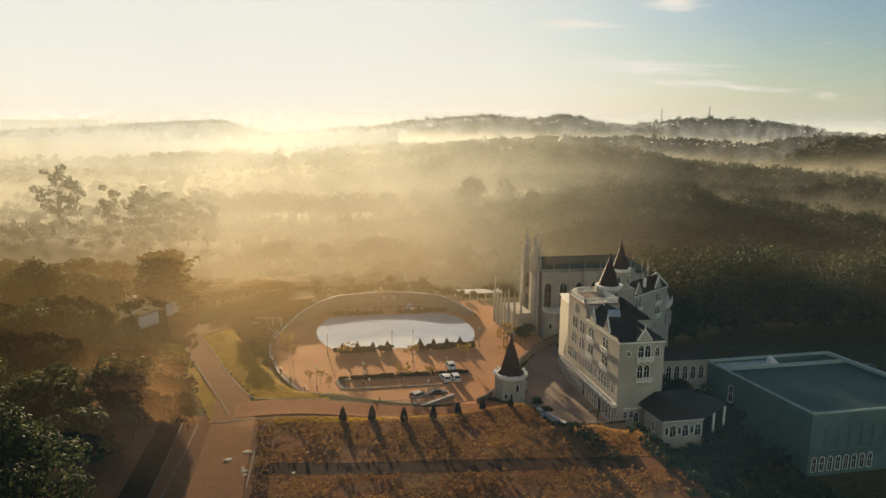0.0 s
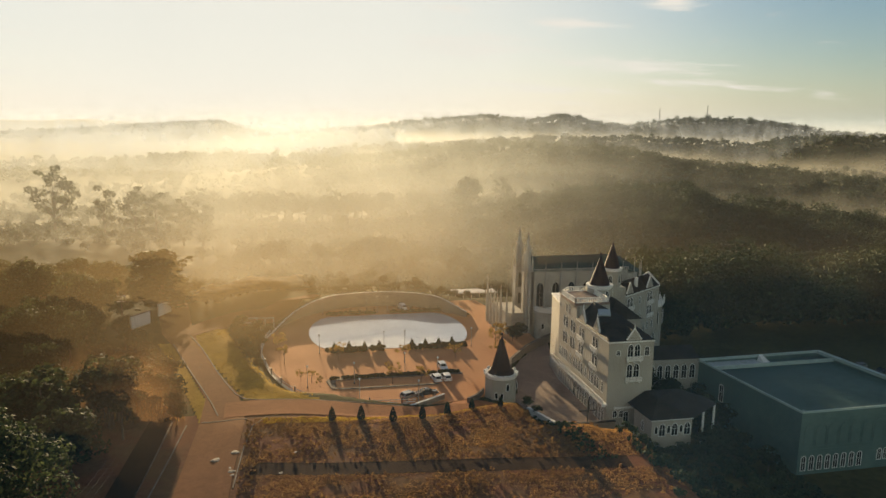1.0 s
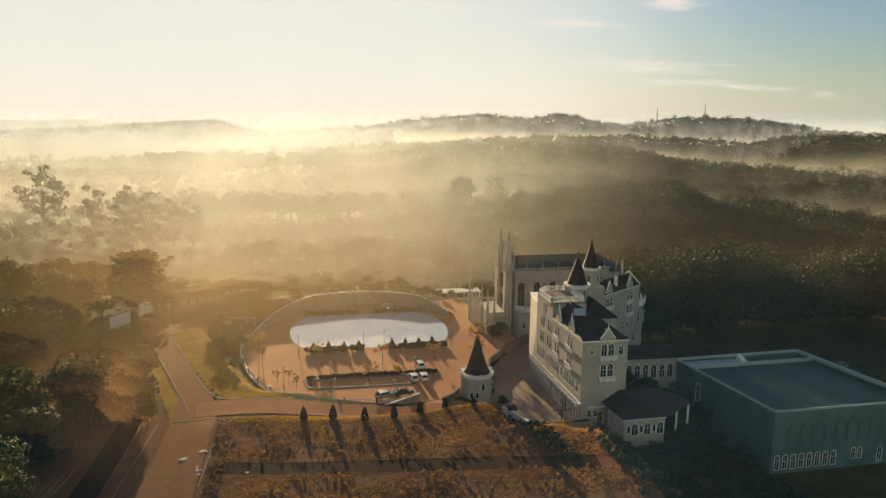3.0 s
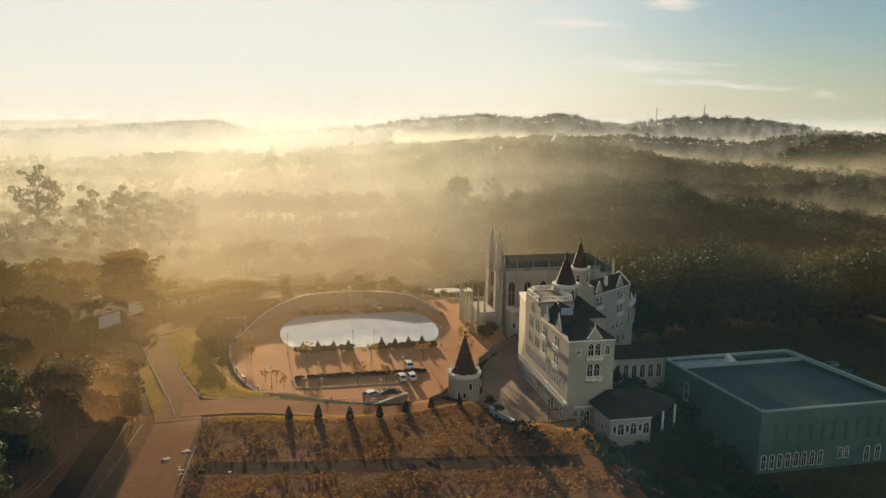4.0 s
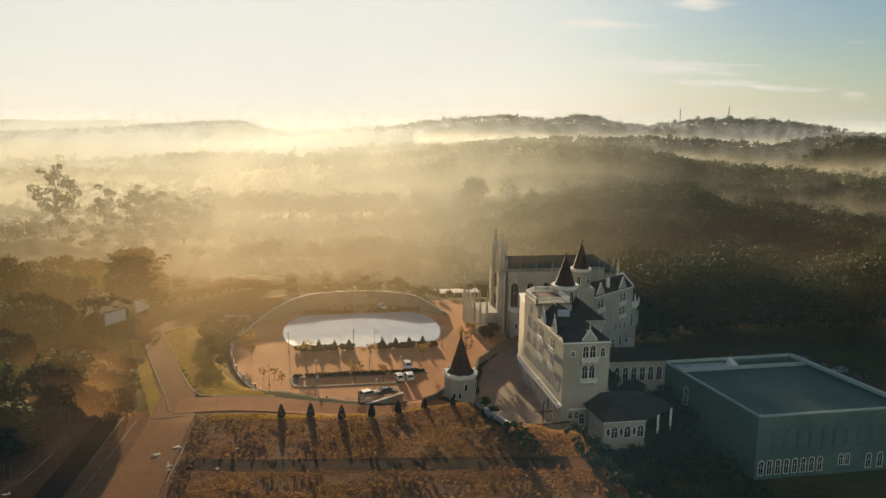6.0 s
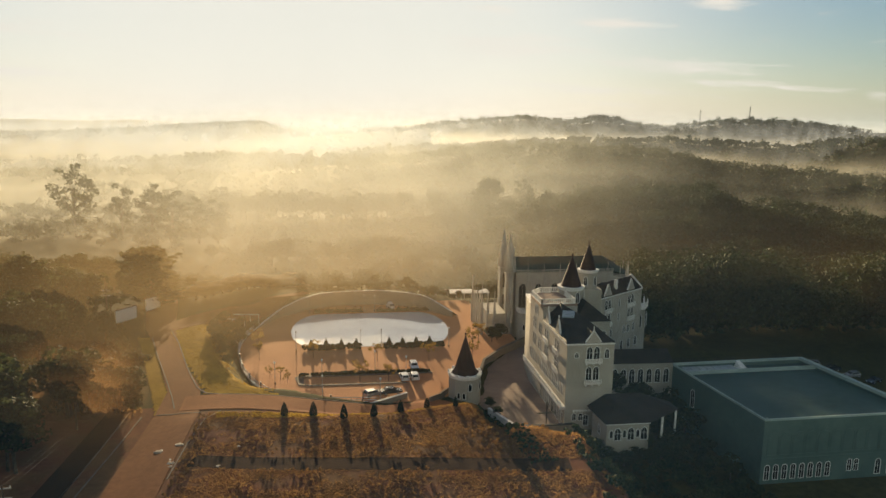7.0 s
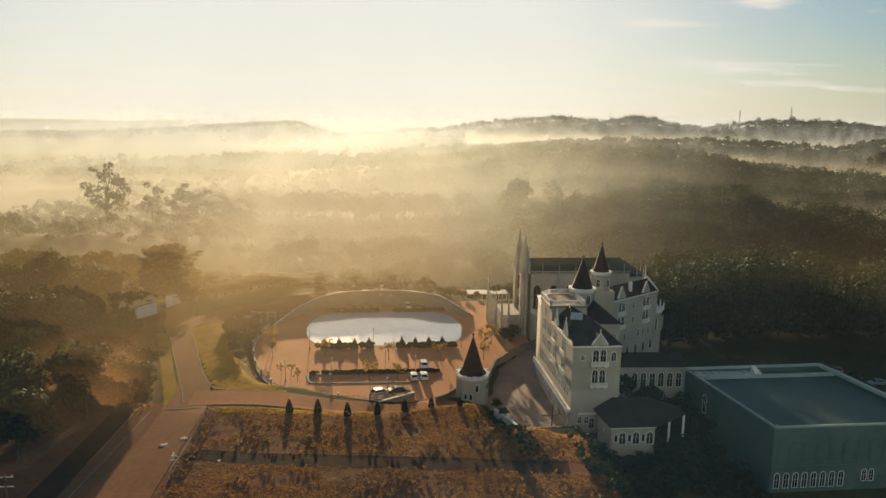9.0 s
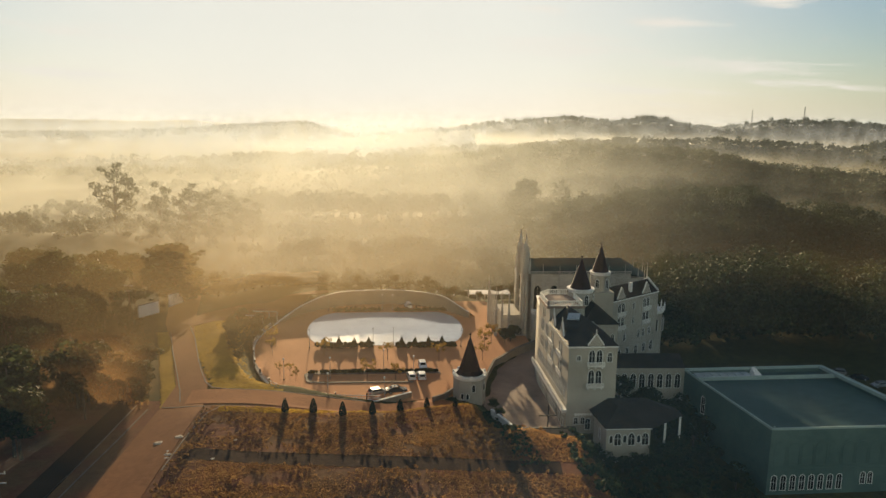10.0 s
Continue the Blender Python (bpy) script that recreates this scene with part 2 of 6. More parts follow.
def mist_material(name, density, top, soft, west, east, foot=-90.0, backward=0.15, shade=0.0, width=0.5, span=None, albedo=(0.30, 0.30, 0.29)):
    """A veil of mist: lets most light through and scatters the rest forward and back. Thins out upward. Thinning
    towards east and west stands for glow fading away from the sun; light shafts along its rays are painted into the
    density."""
    m = bpy.data.materials.new(name)
    m.use_nodes = True
    t = m.node_tree
    t.nodes.clear()
    pos = t.nodes.new("ShaderNodeNewGeometry").outputs["Position"]
    sep = t.nodes.new("ShaderNodeSeparateXYZ")
    link(t, pos, sep.inputs[0])
    billow = node(t, "ShaderNodeTexNoise", Scale=0.006, Detail=4.0, Roughness=0.55)
    squash = t.nodes.new("ShaderNodeMapping")
    squash.inputs["Scale"].default_value = (1.0, 1.0, 2.6)
    link(t, pos, squash.inputs[0])
    link(t, squash.outputs[0], billow.inputs["Vector"])
    bumpy = maths(t, "MULTIPLY_ADD", billow.outputs["Fac"], 40.0, -20.0)
    low = node(t, "ShaderNodeMapRange")
    low.interpolation_type = "SMOOTHSTEP"
    link(t, maths(t, "ADD", sep.outputs[2], bumpy), low.inputs[0])
    low.inputs[1].default_value, low.inputs[2].default_value = top - soft, top + soft
    low.inputs[3].default_value, low.inputs[4].default_value = 1.0, 0.0
    # Density falls off with bearing to stand for dimmer glow away from the sun.
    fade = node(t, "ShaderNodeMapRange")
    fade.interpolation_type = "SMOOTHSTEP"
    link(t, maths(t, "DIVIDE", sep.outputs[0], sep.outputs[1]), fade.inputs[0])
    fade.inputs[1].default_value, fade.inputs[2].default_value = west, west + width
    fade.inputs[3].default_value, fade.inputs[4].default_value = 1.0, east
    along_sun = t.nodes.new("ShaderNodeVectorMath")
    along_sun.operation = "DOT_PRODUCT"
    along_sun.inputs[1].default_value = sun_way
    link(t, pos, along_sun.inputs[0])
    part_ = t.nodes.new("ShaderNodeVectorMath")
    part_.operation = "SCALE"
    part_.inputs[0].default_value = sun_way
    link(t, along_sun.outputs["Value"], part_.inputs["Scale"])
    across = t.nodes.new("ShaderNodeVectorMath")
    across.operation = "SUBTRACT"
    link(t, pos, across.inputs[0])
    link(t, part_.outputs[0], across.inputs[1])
    # Streaks of density that paint light shafts along the sun's rays.
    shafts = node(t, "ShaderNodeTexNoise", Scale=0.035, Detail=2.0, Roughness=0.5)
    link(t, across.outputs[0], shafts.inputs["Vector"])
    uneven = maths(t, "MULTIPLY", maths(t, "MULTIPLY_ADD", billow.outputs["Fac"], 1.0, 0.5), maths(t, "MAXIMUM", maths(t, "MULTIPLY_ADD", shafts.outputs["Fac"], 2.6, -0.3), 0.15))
    # Westward falloff of the scattered glow, put into the density.
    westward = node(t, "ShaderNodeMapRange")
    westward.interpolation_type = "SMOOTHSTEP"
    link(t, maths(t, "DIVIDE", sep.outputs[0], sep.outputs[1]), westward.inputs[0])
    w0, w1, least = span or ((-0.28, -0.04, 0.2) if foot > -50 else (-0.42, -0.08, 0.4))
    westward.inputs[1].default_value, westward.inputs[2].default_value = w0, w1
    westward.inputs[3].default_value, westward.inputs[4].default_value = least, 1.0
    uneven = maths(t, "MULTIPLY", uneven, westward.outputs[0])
    lifted = node(t, "ShaderNodeMapRange")
    lifted.interpolation_type = "SMOOTHSTEP"
    link(t, sep.outputs[2], lifted.inputs[0])
    lifted.inputs[1].default_value, lifted.inputs[2].default_value = foot, foot + 14.0
    uneven = maths(t, "MULTIPLY", uneven, lifted.outputs[0])
    alpha = maths(t, "MULTIPLY", maths(t, "MULTIPLY", low.outputs[0], fade.outputs[0]), maths(t, "MULTIPLY", uneven, density))
    clear = t.nodes.new("ShaderNodeBsdfTransparent")
    fwd = node(t, "ShaderNodeBsdfTranslucent", Color=(*albedo, 1))
    back = node(t, "ShaderNodeBsdfDiffuse", Color=(0.80, 0.95, 0.84, 1) if backward > 0.5 else (0.40, 0.42, 0.36, 1))
    body = t.nodes.new("ShaderNodeMixShader")
    # More back scatter in the east stands for the shade of the hills.
    link(t, maths(t, "MULTIPLY_ADD", maths(t, "SUBTRACT", 1.0, fade.outputs[0]), shade, backward), body.inputs[0])
    link(t, fwd.outputs[0], body.inputs[1])
    link(t, back.outputs[0], body.inputs[2])
    mix = t.nodes.new("ShaderNodeMixShader")
    link(t, alpha, mix.inputs[0])
    link(t, clear.outputs[0], mix.inputs[1])
    link(t, body.outputs[0], mix.inputs[2])
    link(t, mix.outputs[0], t.nodes.new("ShaderNodeOutputMaterial").inputs[0])
    return m


GROUND, POOL = ground_material(), pool_material()

# ---- mesh helpers ----
ORIGIN = {}


def mesh_of(name, verts, faces, mat, smooth=False):
    """A mesh from arrays of corners and equal-sided faces, or from lists."""
    me = bpy.data.meshes.new(name)
    if isinstance(faces, np.ndarray):
        n, k = faces.shape
        me.vertices.add(len(verts))
        me.vertices.foreach_set("co", np.ascontiguousarray(verts, dtype=np.float32).ravel())
        me.loops.add(n * k)
        me.loops.foreach_set("vertex_index", faces.astype(np.int32).ravel())
        me.polygons.add(n)
        me.polygons.foreach_set("loop_start", np.arange(0, n * k, k, dtype=np.int32))
        me.update(calc_edges=True)
    else:
        me.from_pydata([tuple(v) for v in verts], [], faces)
    if smooth:
        me.polygons.foreach_set("use_smooth", [True] * len(me.polygons))
    me.materials.append(mat)
    return me


def thing(name, at, label, category, group="", kind=""):
    """An Empty at the base of a thing, to hold its parts."""
    ob = new(name)
    ob.location = at
    ORIGIN[ob] = Vector(at)
    return tagged(ob, label, category, group, kind)


def part(name, bm, mat, parent, label="", smooth=False):
    """Links a bmesh, given in world metres, as one mesh under a thing or a part."""
    o = ORIGIN[parent]
    bmesh.ops.translate(bm, vec=-o, verts=bm.verts)
    me = bpy.data.meshes.new(name)
    bm.to_mesh(me)
    bm.free()
    if smooth:
        me.polygons.foreach_set("use_smooth", [True] * len(me.polygons))
    me.materials.append(mat)
    ob = new(name, me)
    ob.parent = parent
    ORIGIN[ob] = o
    return tagged(ob, label)


def alone(name, bm, mat, label, category, at=(0, 0, 0), group="", kind="", smooth=False):
    """Links a bmesh, given in world metres, as a thing of one mesh with its origin at its base."""
    bmesh.ops.translate(bm, vec=-Vector(at), verts=bm.verts)
    me = bpy.data.meshes.new(name)
    bm.to_mesh(me)
    bm.free()
    if smooth:
        me.polygons.foreach_set("use_smooth", [True] * len(me.polygons))
    me.materials.append(mat)
    ob = new(name, me)
    ob.location = at
    ORIGIN[ob] = Vector(at)
    return tagged(ob, label, category, group, kind)


def box(bm, x0, x1, y0, y1, z0, z1, m=None, bevel=0.0):
    made = bmesh.ops.create_cube(bm, size=1.0)["verts"]
    fit = Matrix.Translation(((x0 + x1) / 2, (y0 + y1) / 2, (z0 + z1) / 2)) @ Matrix.Diagonal((x1 - x0, y1 - y0, z1 - z0, 1))
    bmesh.ops.transform(bm, matrix=(m or Matrix()) @ fit, verts=made)
    if bevel:
        edges = list({e for v in made for e in v.link_edges})
        bmesh.ops.bevel(bm, geom=edges, offset=bevel, segments=2, affect="EDGES", profile=0.5)
    return bm


def tube(bm, at, r0, r1, z0, z1, sides=16, m=None, caps=True):
    made = bmesh.ops.create_cone(bm, cap_ends=caps, segments=sides, radius1=r0, radius2=max(r1, 0.001), depth=z1 - z0)["verts"]
    bmesh.ops.transform(bm, matrix=(m or Matrix()) @ Matrix.Translation((at[0], at[1], (z0 + z1) / 2)), verts=made)
    return bm


def rod(bm, a, b, r, sides=6):
    a, b = Vector(a), Vector(b)
    made = bmesh.ops.create_cone(bm, cap_ends=True, segments=sides, radius1=r, radius2=r, depth=(b - a).length)["verts"]
    bmesh.ops.transform(bm, matrix=Matrix.Translation((a + b) / 2) @ (b - a).to_track_quat("Z", "Y").to_matrix().to_4x4(), verts=made)
    return bm


def sheet(bm, loop, z0, z1):
    """A slab over a loop of (x, y)."""
    low = [bm.verts.new((x, y, z0)) for x, y in loop]
    top = [bm.verts.new((x, y, z1)) for x, y in loop]
    bm.faces.new(top)
    bm.faces.new(low[::-1])
    for i in range(len(loop)):
        j = (i + 1) % len(loop)
        bm.faces.new((low[i], low[j], top[j], top[i]))
    bmesh.ops.recalc_face_normals(bm, faces=bm.faces)
    return bm


# ---- lie of the land ----
def step(a, b, v):
    t = np.clip((v - a) / (b - a), 0, 1)
    return t * t * (3 - 2 * t)


RIDGES = [  # width, then points of the crest (x, y, height of the bare ground)
    (110, [(120, 480, -16), (158, 455, -8), (207, 440, 0), (244, 418, 1), (270, 404, -5), (310, 385, -12), (380, 330, -22)]),
    (170, [(71, 896, -4), (196, 879, 12), (264, 862, 17), (329, 840, 13), (391, 814, 10), (450, 784, -2), (574, 700, -14), (680, 610, -22)]),
    (230, [(191, 1386, -8), (351, 1356, 4), (505, 1308, 12), (619, 1259, 14), (725, 1203, 11), (797, 1157, 4), (875, 1100, 24), (1050, 960, 20)]),
    (330, [(218, 2288, 8), (411, 2263, 34), (602, 2221, 52), (721, 2186, 38), (835, 2145, 46), (993, 2078, 24), (1124, 2011, 44), (1259, 1930, 46), (1383, 1844, 32), (1463, 1782, 14), (1700, 1550, 0)]),
    (420, [(-1800, 3350, 25), (-1298, 3565, 21), (-1131, 3622, 17), (-975, 3668, 27), (-713, 3728, 10), (-298, 3785, -12)]),
    (300, [(-1200, 2330, -20), (-888, 2437, -16), (-585, 2528, 2), (-363, 2571, 18), (-255, 2584, 26), (-182, 2591, 2), (-69, 2597, -30)]),
    (160, [(-560, 1060, -30), (-407, 1122, -26), (-229, 1173, -24), (-180, 1182, -15), (-18, 1197, -21), (119, 1193, -4), (230, 1180, 0)]),
    (80, [(-300, 330, 0), (-112, 371, -5), (-40, 385, -12)]),
    (60, [(-220, 495, -13), (-100, 506, -15), (60, 515, -16)]),
    (50, [(-60, 330, -11), (30, 328, -9), (85, 330, -15)]),
]
BASE = -27.0


# By how much the oval is drawn in, by bearing from its middle.
RIM_TURN = [0, 30, 46, 54, 71, 84, 109, 125, 144, 160, 180, 199, 217, 229, 240, 253, 264, 285, 305, 313, 329, 340, 347]
RIM_SIZE = [1.0, 0.97, 0.92, 0.92, 0.97, 1.0, 0.99, 0.967, 0.965, 0.98, 0.985, 0.952, 0.952, 0.972, 0.985, 0.957, 0.95, 0.96, 1.0, 0.915, 0.875, 0.93, 1.0]


def ring(x, y):
    """1 on the rim of the oval car park, less inside."""
    turn = np.degrees(np.arctan2(np.asarray(y) - 171.5, np.asarray(x) - 24.0))
    return 1.0 / np.interp(turn, RIM_TURN, RIM_SIZE, period=360) * (np.abs((x - 24.0) / 32.0) ** 2.3 + np.abs((y - 171.5) / 39.5) ** 2.3) ** (1 / 2.3)


GRID = np.random.default_rng(3).uniform(-1, 1, (256, 256))


def rough_noise(x, y, size):
    """Smooth random bumps between -1 and 1, about size metres across."""
    x, y = np.asarray(x) / size, np.asarray(y) / size
    i, j = np.floor(x).astype(int), np.floor(y).astype(int)
    u, v = x - i, y - j
    u, v = u * u * (3 - 2 * u), v * v * (3 - 2 * v)
    a, b, c, d = (GRID[(i + p) % 256, (j + q) % 256] for p, q in ((0, 0), (1, 0), (0, 1), (1, 1)))
    return (a * (1 - u) + b * u) * (1 - v) + (c * (1 - u) + d * u) * v


def height(x, y):
    x, y = np.asarray(x, float), np.asarray(y, float)
    far = np.full(np.broadcast(x, y).shape, 0.0)
    for width, pts in RIDGES:
        best, top = np.full(far.shape, 1e9), np.zeros(far.shape)
        for (ax, ay, az), (bx, by, bz) in zip(pts, pts[1:]):
            dx, dy = bx - ax, by - ay
            t = np.clip(((x - ax) * dx + (y - ay) * dy) / (dx * dx + dy * dy), 0, 1)
            d = np.hypot(x - ax - t * dx, y - ay - t * dy)
            z = az + t * (bz - az)
            top, best = np.where(d < best, z, top), np.minimum(d, best)
        far = np.maximum(far, (top - BASE) * np.exp(-((best / width) ** 2)))
    far = BASE + far + 2.5 * rough_noise(x, y, 70.0)
    # The hill on which the buildings stand.
    road = 3.5 - 4.2 * step(-8, 38, x)
    field = 3.3 + 0.5 * step(10, -8, x)
    bank = 3.0 * step(24, 40, x)
    near = field + (road - field) * step(0.0, 1.0, (y - 118.5 - bank) / 6.5)
    near = near + (3.4 - near) * np.maximum(step(-9, -14, x), step(150, 185, y) * step(48, 40, x))
    east = step(41, 46, x) * step(110, 121, y) * step(205, 185, y)
    near = near + (-2.2 - near) * east
    near = near + (-2.2 - near) * step(50, 56, x) * step(106, 119, y)
    near = near + (-1.15 - near) * step(42.5, 46, x) * step(66, 60, x) * step(222, 214, y) * step(172, 184, y)
    slope = 0.06 + (0.14 + 0.22 * step(160, 185, y)) * step(8, -3, x) * step(210, 200, y)
    near = near + (-0.9 - near) * step(1.0, 0.0, (ring(x, y) - 1.0) / slope)
    near = near + (-4.0 - near) * step(56, 64, x) * step(121, 118, y)
    near = near + (-9.6 - near) * step(73, 84, x) * (1 - 0.25 * step(150, 190, y))
    near = near + (-6.0 - near) * step(96, 130, x) * step(140, 190, y)
    wild = step(123, 119, y) * step(-8, -4, x) * step(62, 52, x)
    near = near + wild * (0.035 * rough_noise(x, y, 2.3) + 0.09 * rough_noise(x + 40, y, 7.5) + 0.02 * rough_noise(x, y + 9, 1.1))
    away = np.maximum(step(215, 292, y), np.maximum(step(-70, -190, x), step(180, 300, x)))
    return near + (far - near) * away


def ground_z(x, y):
    return float(height(np.array([x]), np.array([y]))[0])


def spaced(lo, mid_lo, mid_hi, hi, fine, grow):
    out = list(np.arange(mid_lo, mid_hi, fine))
    s, v = fine, mid_hi
    while v < hi:
        out.append(v)
        s *= grow
        v += s
    out.append(hi)
    s, v = fine, mid_lo - fine
    while v > lo:
        out.insert(0, v)
        s *= grow
        v -= s
    out.insert(0, lo)
    return np.array(out)


def make_ground():
    xs, ys = spaced(-4500, -40, 110, 4500, 1.0, 1.05), spaced(-800, 84, 222, 4900, 1.0, 1.04)
    gx, gy = np.meshgrid(xs, ys)
    gz = height(gx, gy)
    n, k = gx.shape
    verts = np.stack([gx, gy, gz], -1).reshape(-1, 3)
    i = (np.arange(n - 1)[:, None] * k + np.arange(k - 1)).ravel()
    faces = np.stack([i, i + 1, i + k + 1, i + k], 1)
    return tagged(new("ground", mesh_of("ground", verts, faces, GROUND, True)), "rolling hills of dry grass, bare earth and woodland floor", "ground", kind="structure")


make_ground()


def draped(name, mat, centre, widths, label, category, lift=0.10, thick=0.6):
    """A paved strip with thickness that follows the ground along a line of (x, y)."""
    verts, faces = [], []
    pts = []
    for (a, b), (wa, wb) in zip(zip(centre, centre[1:]), zip(widths, widths[1:])):
        n = max(2, int(math.dist(a, b) / 1.5))
        pts += [(a[0] + (b[0] - a[0]) * i / n, a[1] + (b[1] - a[1]) * i / n, wa + (wb - wa) * i / n) for i in range(n)]
    pts.append((*centre[-1], widths[-1]))
    cross = 7
    for i, (x, y, w) in enumerate(pts):
        p, q = pts[max(i - 2, 0)], pts[min(i + 2, len(pts) - 1)]
        dx, dy = q[0] - p[0], q[1] - p[1]
        s = math.hypot(dx, dy)
        for j in range(cross):
            o = (j / (cross - 1) - 0.5) * w
            vx, vy = x + dy / s * o, y - dx / s * o
            verts.append((vx, vy, ground_z(vx, vy) + lift))
    low = len(verts)
    verts += [(x, y, z - thick) for x, y, z in verts]
    for i in range(len(pts) - 1):
        for j in range(cross - 1):
            a = i * cross + j
            faces.append((a, a + cross, a + cross + 1, a + 1))
        a, b = i * cross, i * cross + cross - 1
        faces += [(a, a + low, a + cross + low, a + cross), (b, b + cross, b + cross + low, b + low)]
    ob = new(name, mesh_of(name, verts, faces, mat))
    return tagged(ob, label, category, kind="structure")


LOT_Z = -0.7


def rim_at(a, k=1.0):
    c, s = math.cos(a), math.sin(a)
    dx, dy = 32.0 * k * math.copysign(abs(c) ** (2 / 2.3), c), 39.5 * k * math.copysign(abs(s) ** (2 / 2.3), s)
    f = float(np.interp(math.degrees(math.atan2(dy, dx)), RIM_TURN, RIM_SIZE, period=360))
    return 24.0 + f * dx, 171.5 + f * dy


rim = [rim_at(2 * math.pi * i / 120) for i in range(120)]
alone("pavement", sheet(bmesh.new(), rim, -1.4, LOT_Z), PAVING, "reddish paved oval car park with long morning shadows", "car park", kind="structure")
pad = [(39.0 + 7.0 * math.cos(a), 185.6 + 15.4 * math.sin(a)) for a in (math.pi * (i / 24 - 0.5) for i in range(25))] + [(11.5 + 7.5 * math.cos(a), 185.6 + 15.4 * math.sin(a)) for a in (math.pi * (i / 24 + 0.5) for i in range(25))]
alone("polished_court", sheet(bmesh.new(), pad, -0.8, LOT_Z + 0.06), POOL, "pale polished court with rounded ends, mirroring the sky", "court", (25, 185.6, -0.8), kind="structure")
draped("road_1", ROAD, [(-12.8, 60), (-12.4, 100), (-11.9, 122), (-13.0, 134), (-17.6, 147), (-22.6, 163), (-27.5, 178), (-32, 200), (-40, 240)], [8.0, 7.8, 7.6, 6.0, 5.0, 5.2, 7.0, 8, 8], "dusty asphalt lane along the edge of the woods", "road")
draped("road_3", ROAD, [(-26, 176), (-19, 185), (-10, 196), (0, 205.5), (7, 211)], [6, 8, 7, 5, 3], "shaded asphalt road behind the lawn", "road", 0.16)
# The dark track colour stands for tree shade on this side road.
draped("lower_road", TRACK, [(-25.5, 60), (-24.2, 85), (-23.2, 105), (-22.4, 126), (-24.5, 140)], [4.4, 4.2, 4.0, 3.6, 3.0], "narrow side road beside the lane, coloured dark for tree shade", "road", 0.06)
draped("road_2", DRIVE, [(-12, 127.2), (0, 127.8), (14, 127.0), (26, 126.8), (33, 129.0), (37, 134)], [7, 7, 6.6, 7, 8, 9], "reddish paved drive down to the car park", "road", 0.14)
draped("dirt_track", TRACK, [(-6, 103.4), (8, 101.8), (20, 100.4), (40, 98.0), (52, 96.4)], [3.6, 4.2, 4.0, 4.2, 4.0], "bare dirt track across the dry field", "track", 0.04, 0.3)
alone("plaza", sheet(bmesh.new(), [(46.2, 128.5), (49.6, 120.0), (60, 120.2), (60, 150), (66.5, 176), (62.2, 169.3), (57.0, 164.1), (50.9, 155.9), (47.9, 146.9), (46.3, 139.8), (45.0, 134)], -3.4, -1.98), PLAZA, "concrete forecourt between the castle and the church", "plaza", kind="structure")

alone("forecourt", sheet(bmesh.new(), [(40, 140), (45.7, 139.8), (47.3, 146.9), (50.3, 155.9), (56.4, 164.2), (62, 171), (62, 177), (54.2, 178), (54.2, 192), (58, 205), (56, 214), (45.5, 214), (40, 205)], -2.4, -0.78), PAVING, "reddish paved forecourt before the church", "forecourt", kind="structure")

# Lawn between the lane and the car park.
def make_lawn(name, mat, slope_part, label, strip=False):
    verts, faces, index = [], [], {}
    xs, ys = np.arange(-24, 26, 1.0), np.arange(130.5, 186, 1.0)
    gx, gy = np.meshgrid(xs, ys)
    gz = height(gx, gy) + 0.07
    inside = (ring(gx, gy) > 1.03) & (gx > -9.6 - (gy - 133) * 0.395) & (gy > 131.4 + 0.0 * gx) & ((gy < 136) | (gx < 8))
    if strip:
        xs, ys = np.arange(-34, -10, 0.5), np.arange(122.5, 170, 0.5)
        gx, gy = np.meshgrid(xs, ys)
        gz = height(gx, gy) + 0.07
        lane = np.interp(gy, [122, 132, 145, 160, 170], [-12.3, -15.2, -19.4, -24.2, -27.4])
        inside = (gx < lane - 0.1) & (gx > lane - 3.6)
    for j in range(len(ys) - 1):
        for i in range(len(xs) - 1):
            if slope_part == (ring(gx[j, i] + 0.5, gy[j, i] + 0.5) < 1.15) and inside[j, i] and inside[j, i + 1] and inside[j + 1, i] and inside[j + 1, i + 1]:
                f = []
                for a, b in ((j, i), (j, i + 1), (j + 1, i + 1), (j + 1, i)):
                    if (a, b) not in index:
                        index[a, b] = len(verts)
                        verts.append((gx[a, b], gy[a, b], gz[a, b]))
                    f.append(index[a, b])
                faces.append(tuple(f))
    tagged(new(name, mesh_of(name, verts, faces, mat, True)), label, "lawn", kind="structure")


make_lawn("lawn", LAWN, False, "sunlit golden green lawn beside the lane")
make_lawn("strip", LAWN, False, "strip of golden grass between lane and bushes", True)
make_lawn("bank", BANK, True, "olive grass bank sloping down to the car park, darkened for bush shade")

# ---- mist ----
MIST_AT = [  # distance, density, height of the top, softness of the top, where it begins to thin, share left in the east
    (64, 0.075, 200, 50, 9.0, 1.0), (100, 0.02, 34, 24, -0.3, 0.1), (122, 0.035, 34, 26, -0.1, 0.15), (145, 0.06, 34, 26, 0.0, 0.2), (170, 0.09, 32, 28, 0.0, 0.3), (200, 0.10, 30, 28, 0.05, 0.35),
    (232, 0.13, 28, 44, 0.1, 0.13), (262, 0.11, 28, 46, 0.1, 0.13), (300, 0.13, 28, 46, 0.1, 0.13), (345, 0.15, 28, 46, 0.1, 0.13), (398, 0.16, 28, 48, 0.1, 0.13), (455, 0.16, 28, 50, 0.1, 0.13), (545, 0.26, 28, 50, 0.1, 0.12), (640, 0.22, 28, 50, 0.1, 0.12), (780, 0.22, 28, 50, 0.1, 0.12),
    (1000, 0.30, 30, 52, 0.1, 0.26), (1500, 0.36, 36, 46, 0.12, 0.75), (2000, 0.45, 36, 44, 0.12, 0.5), (3000, 0.6, 36, 46, 0.1, 0.5)]
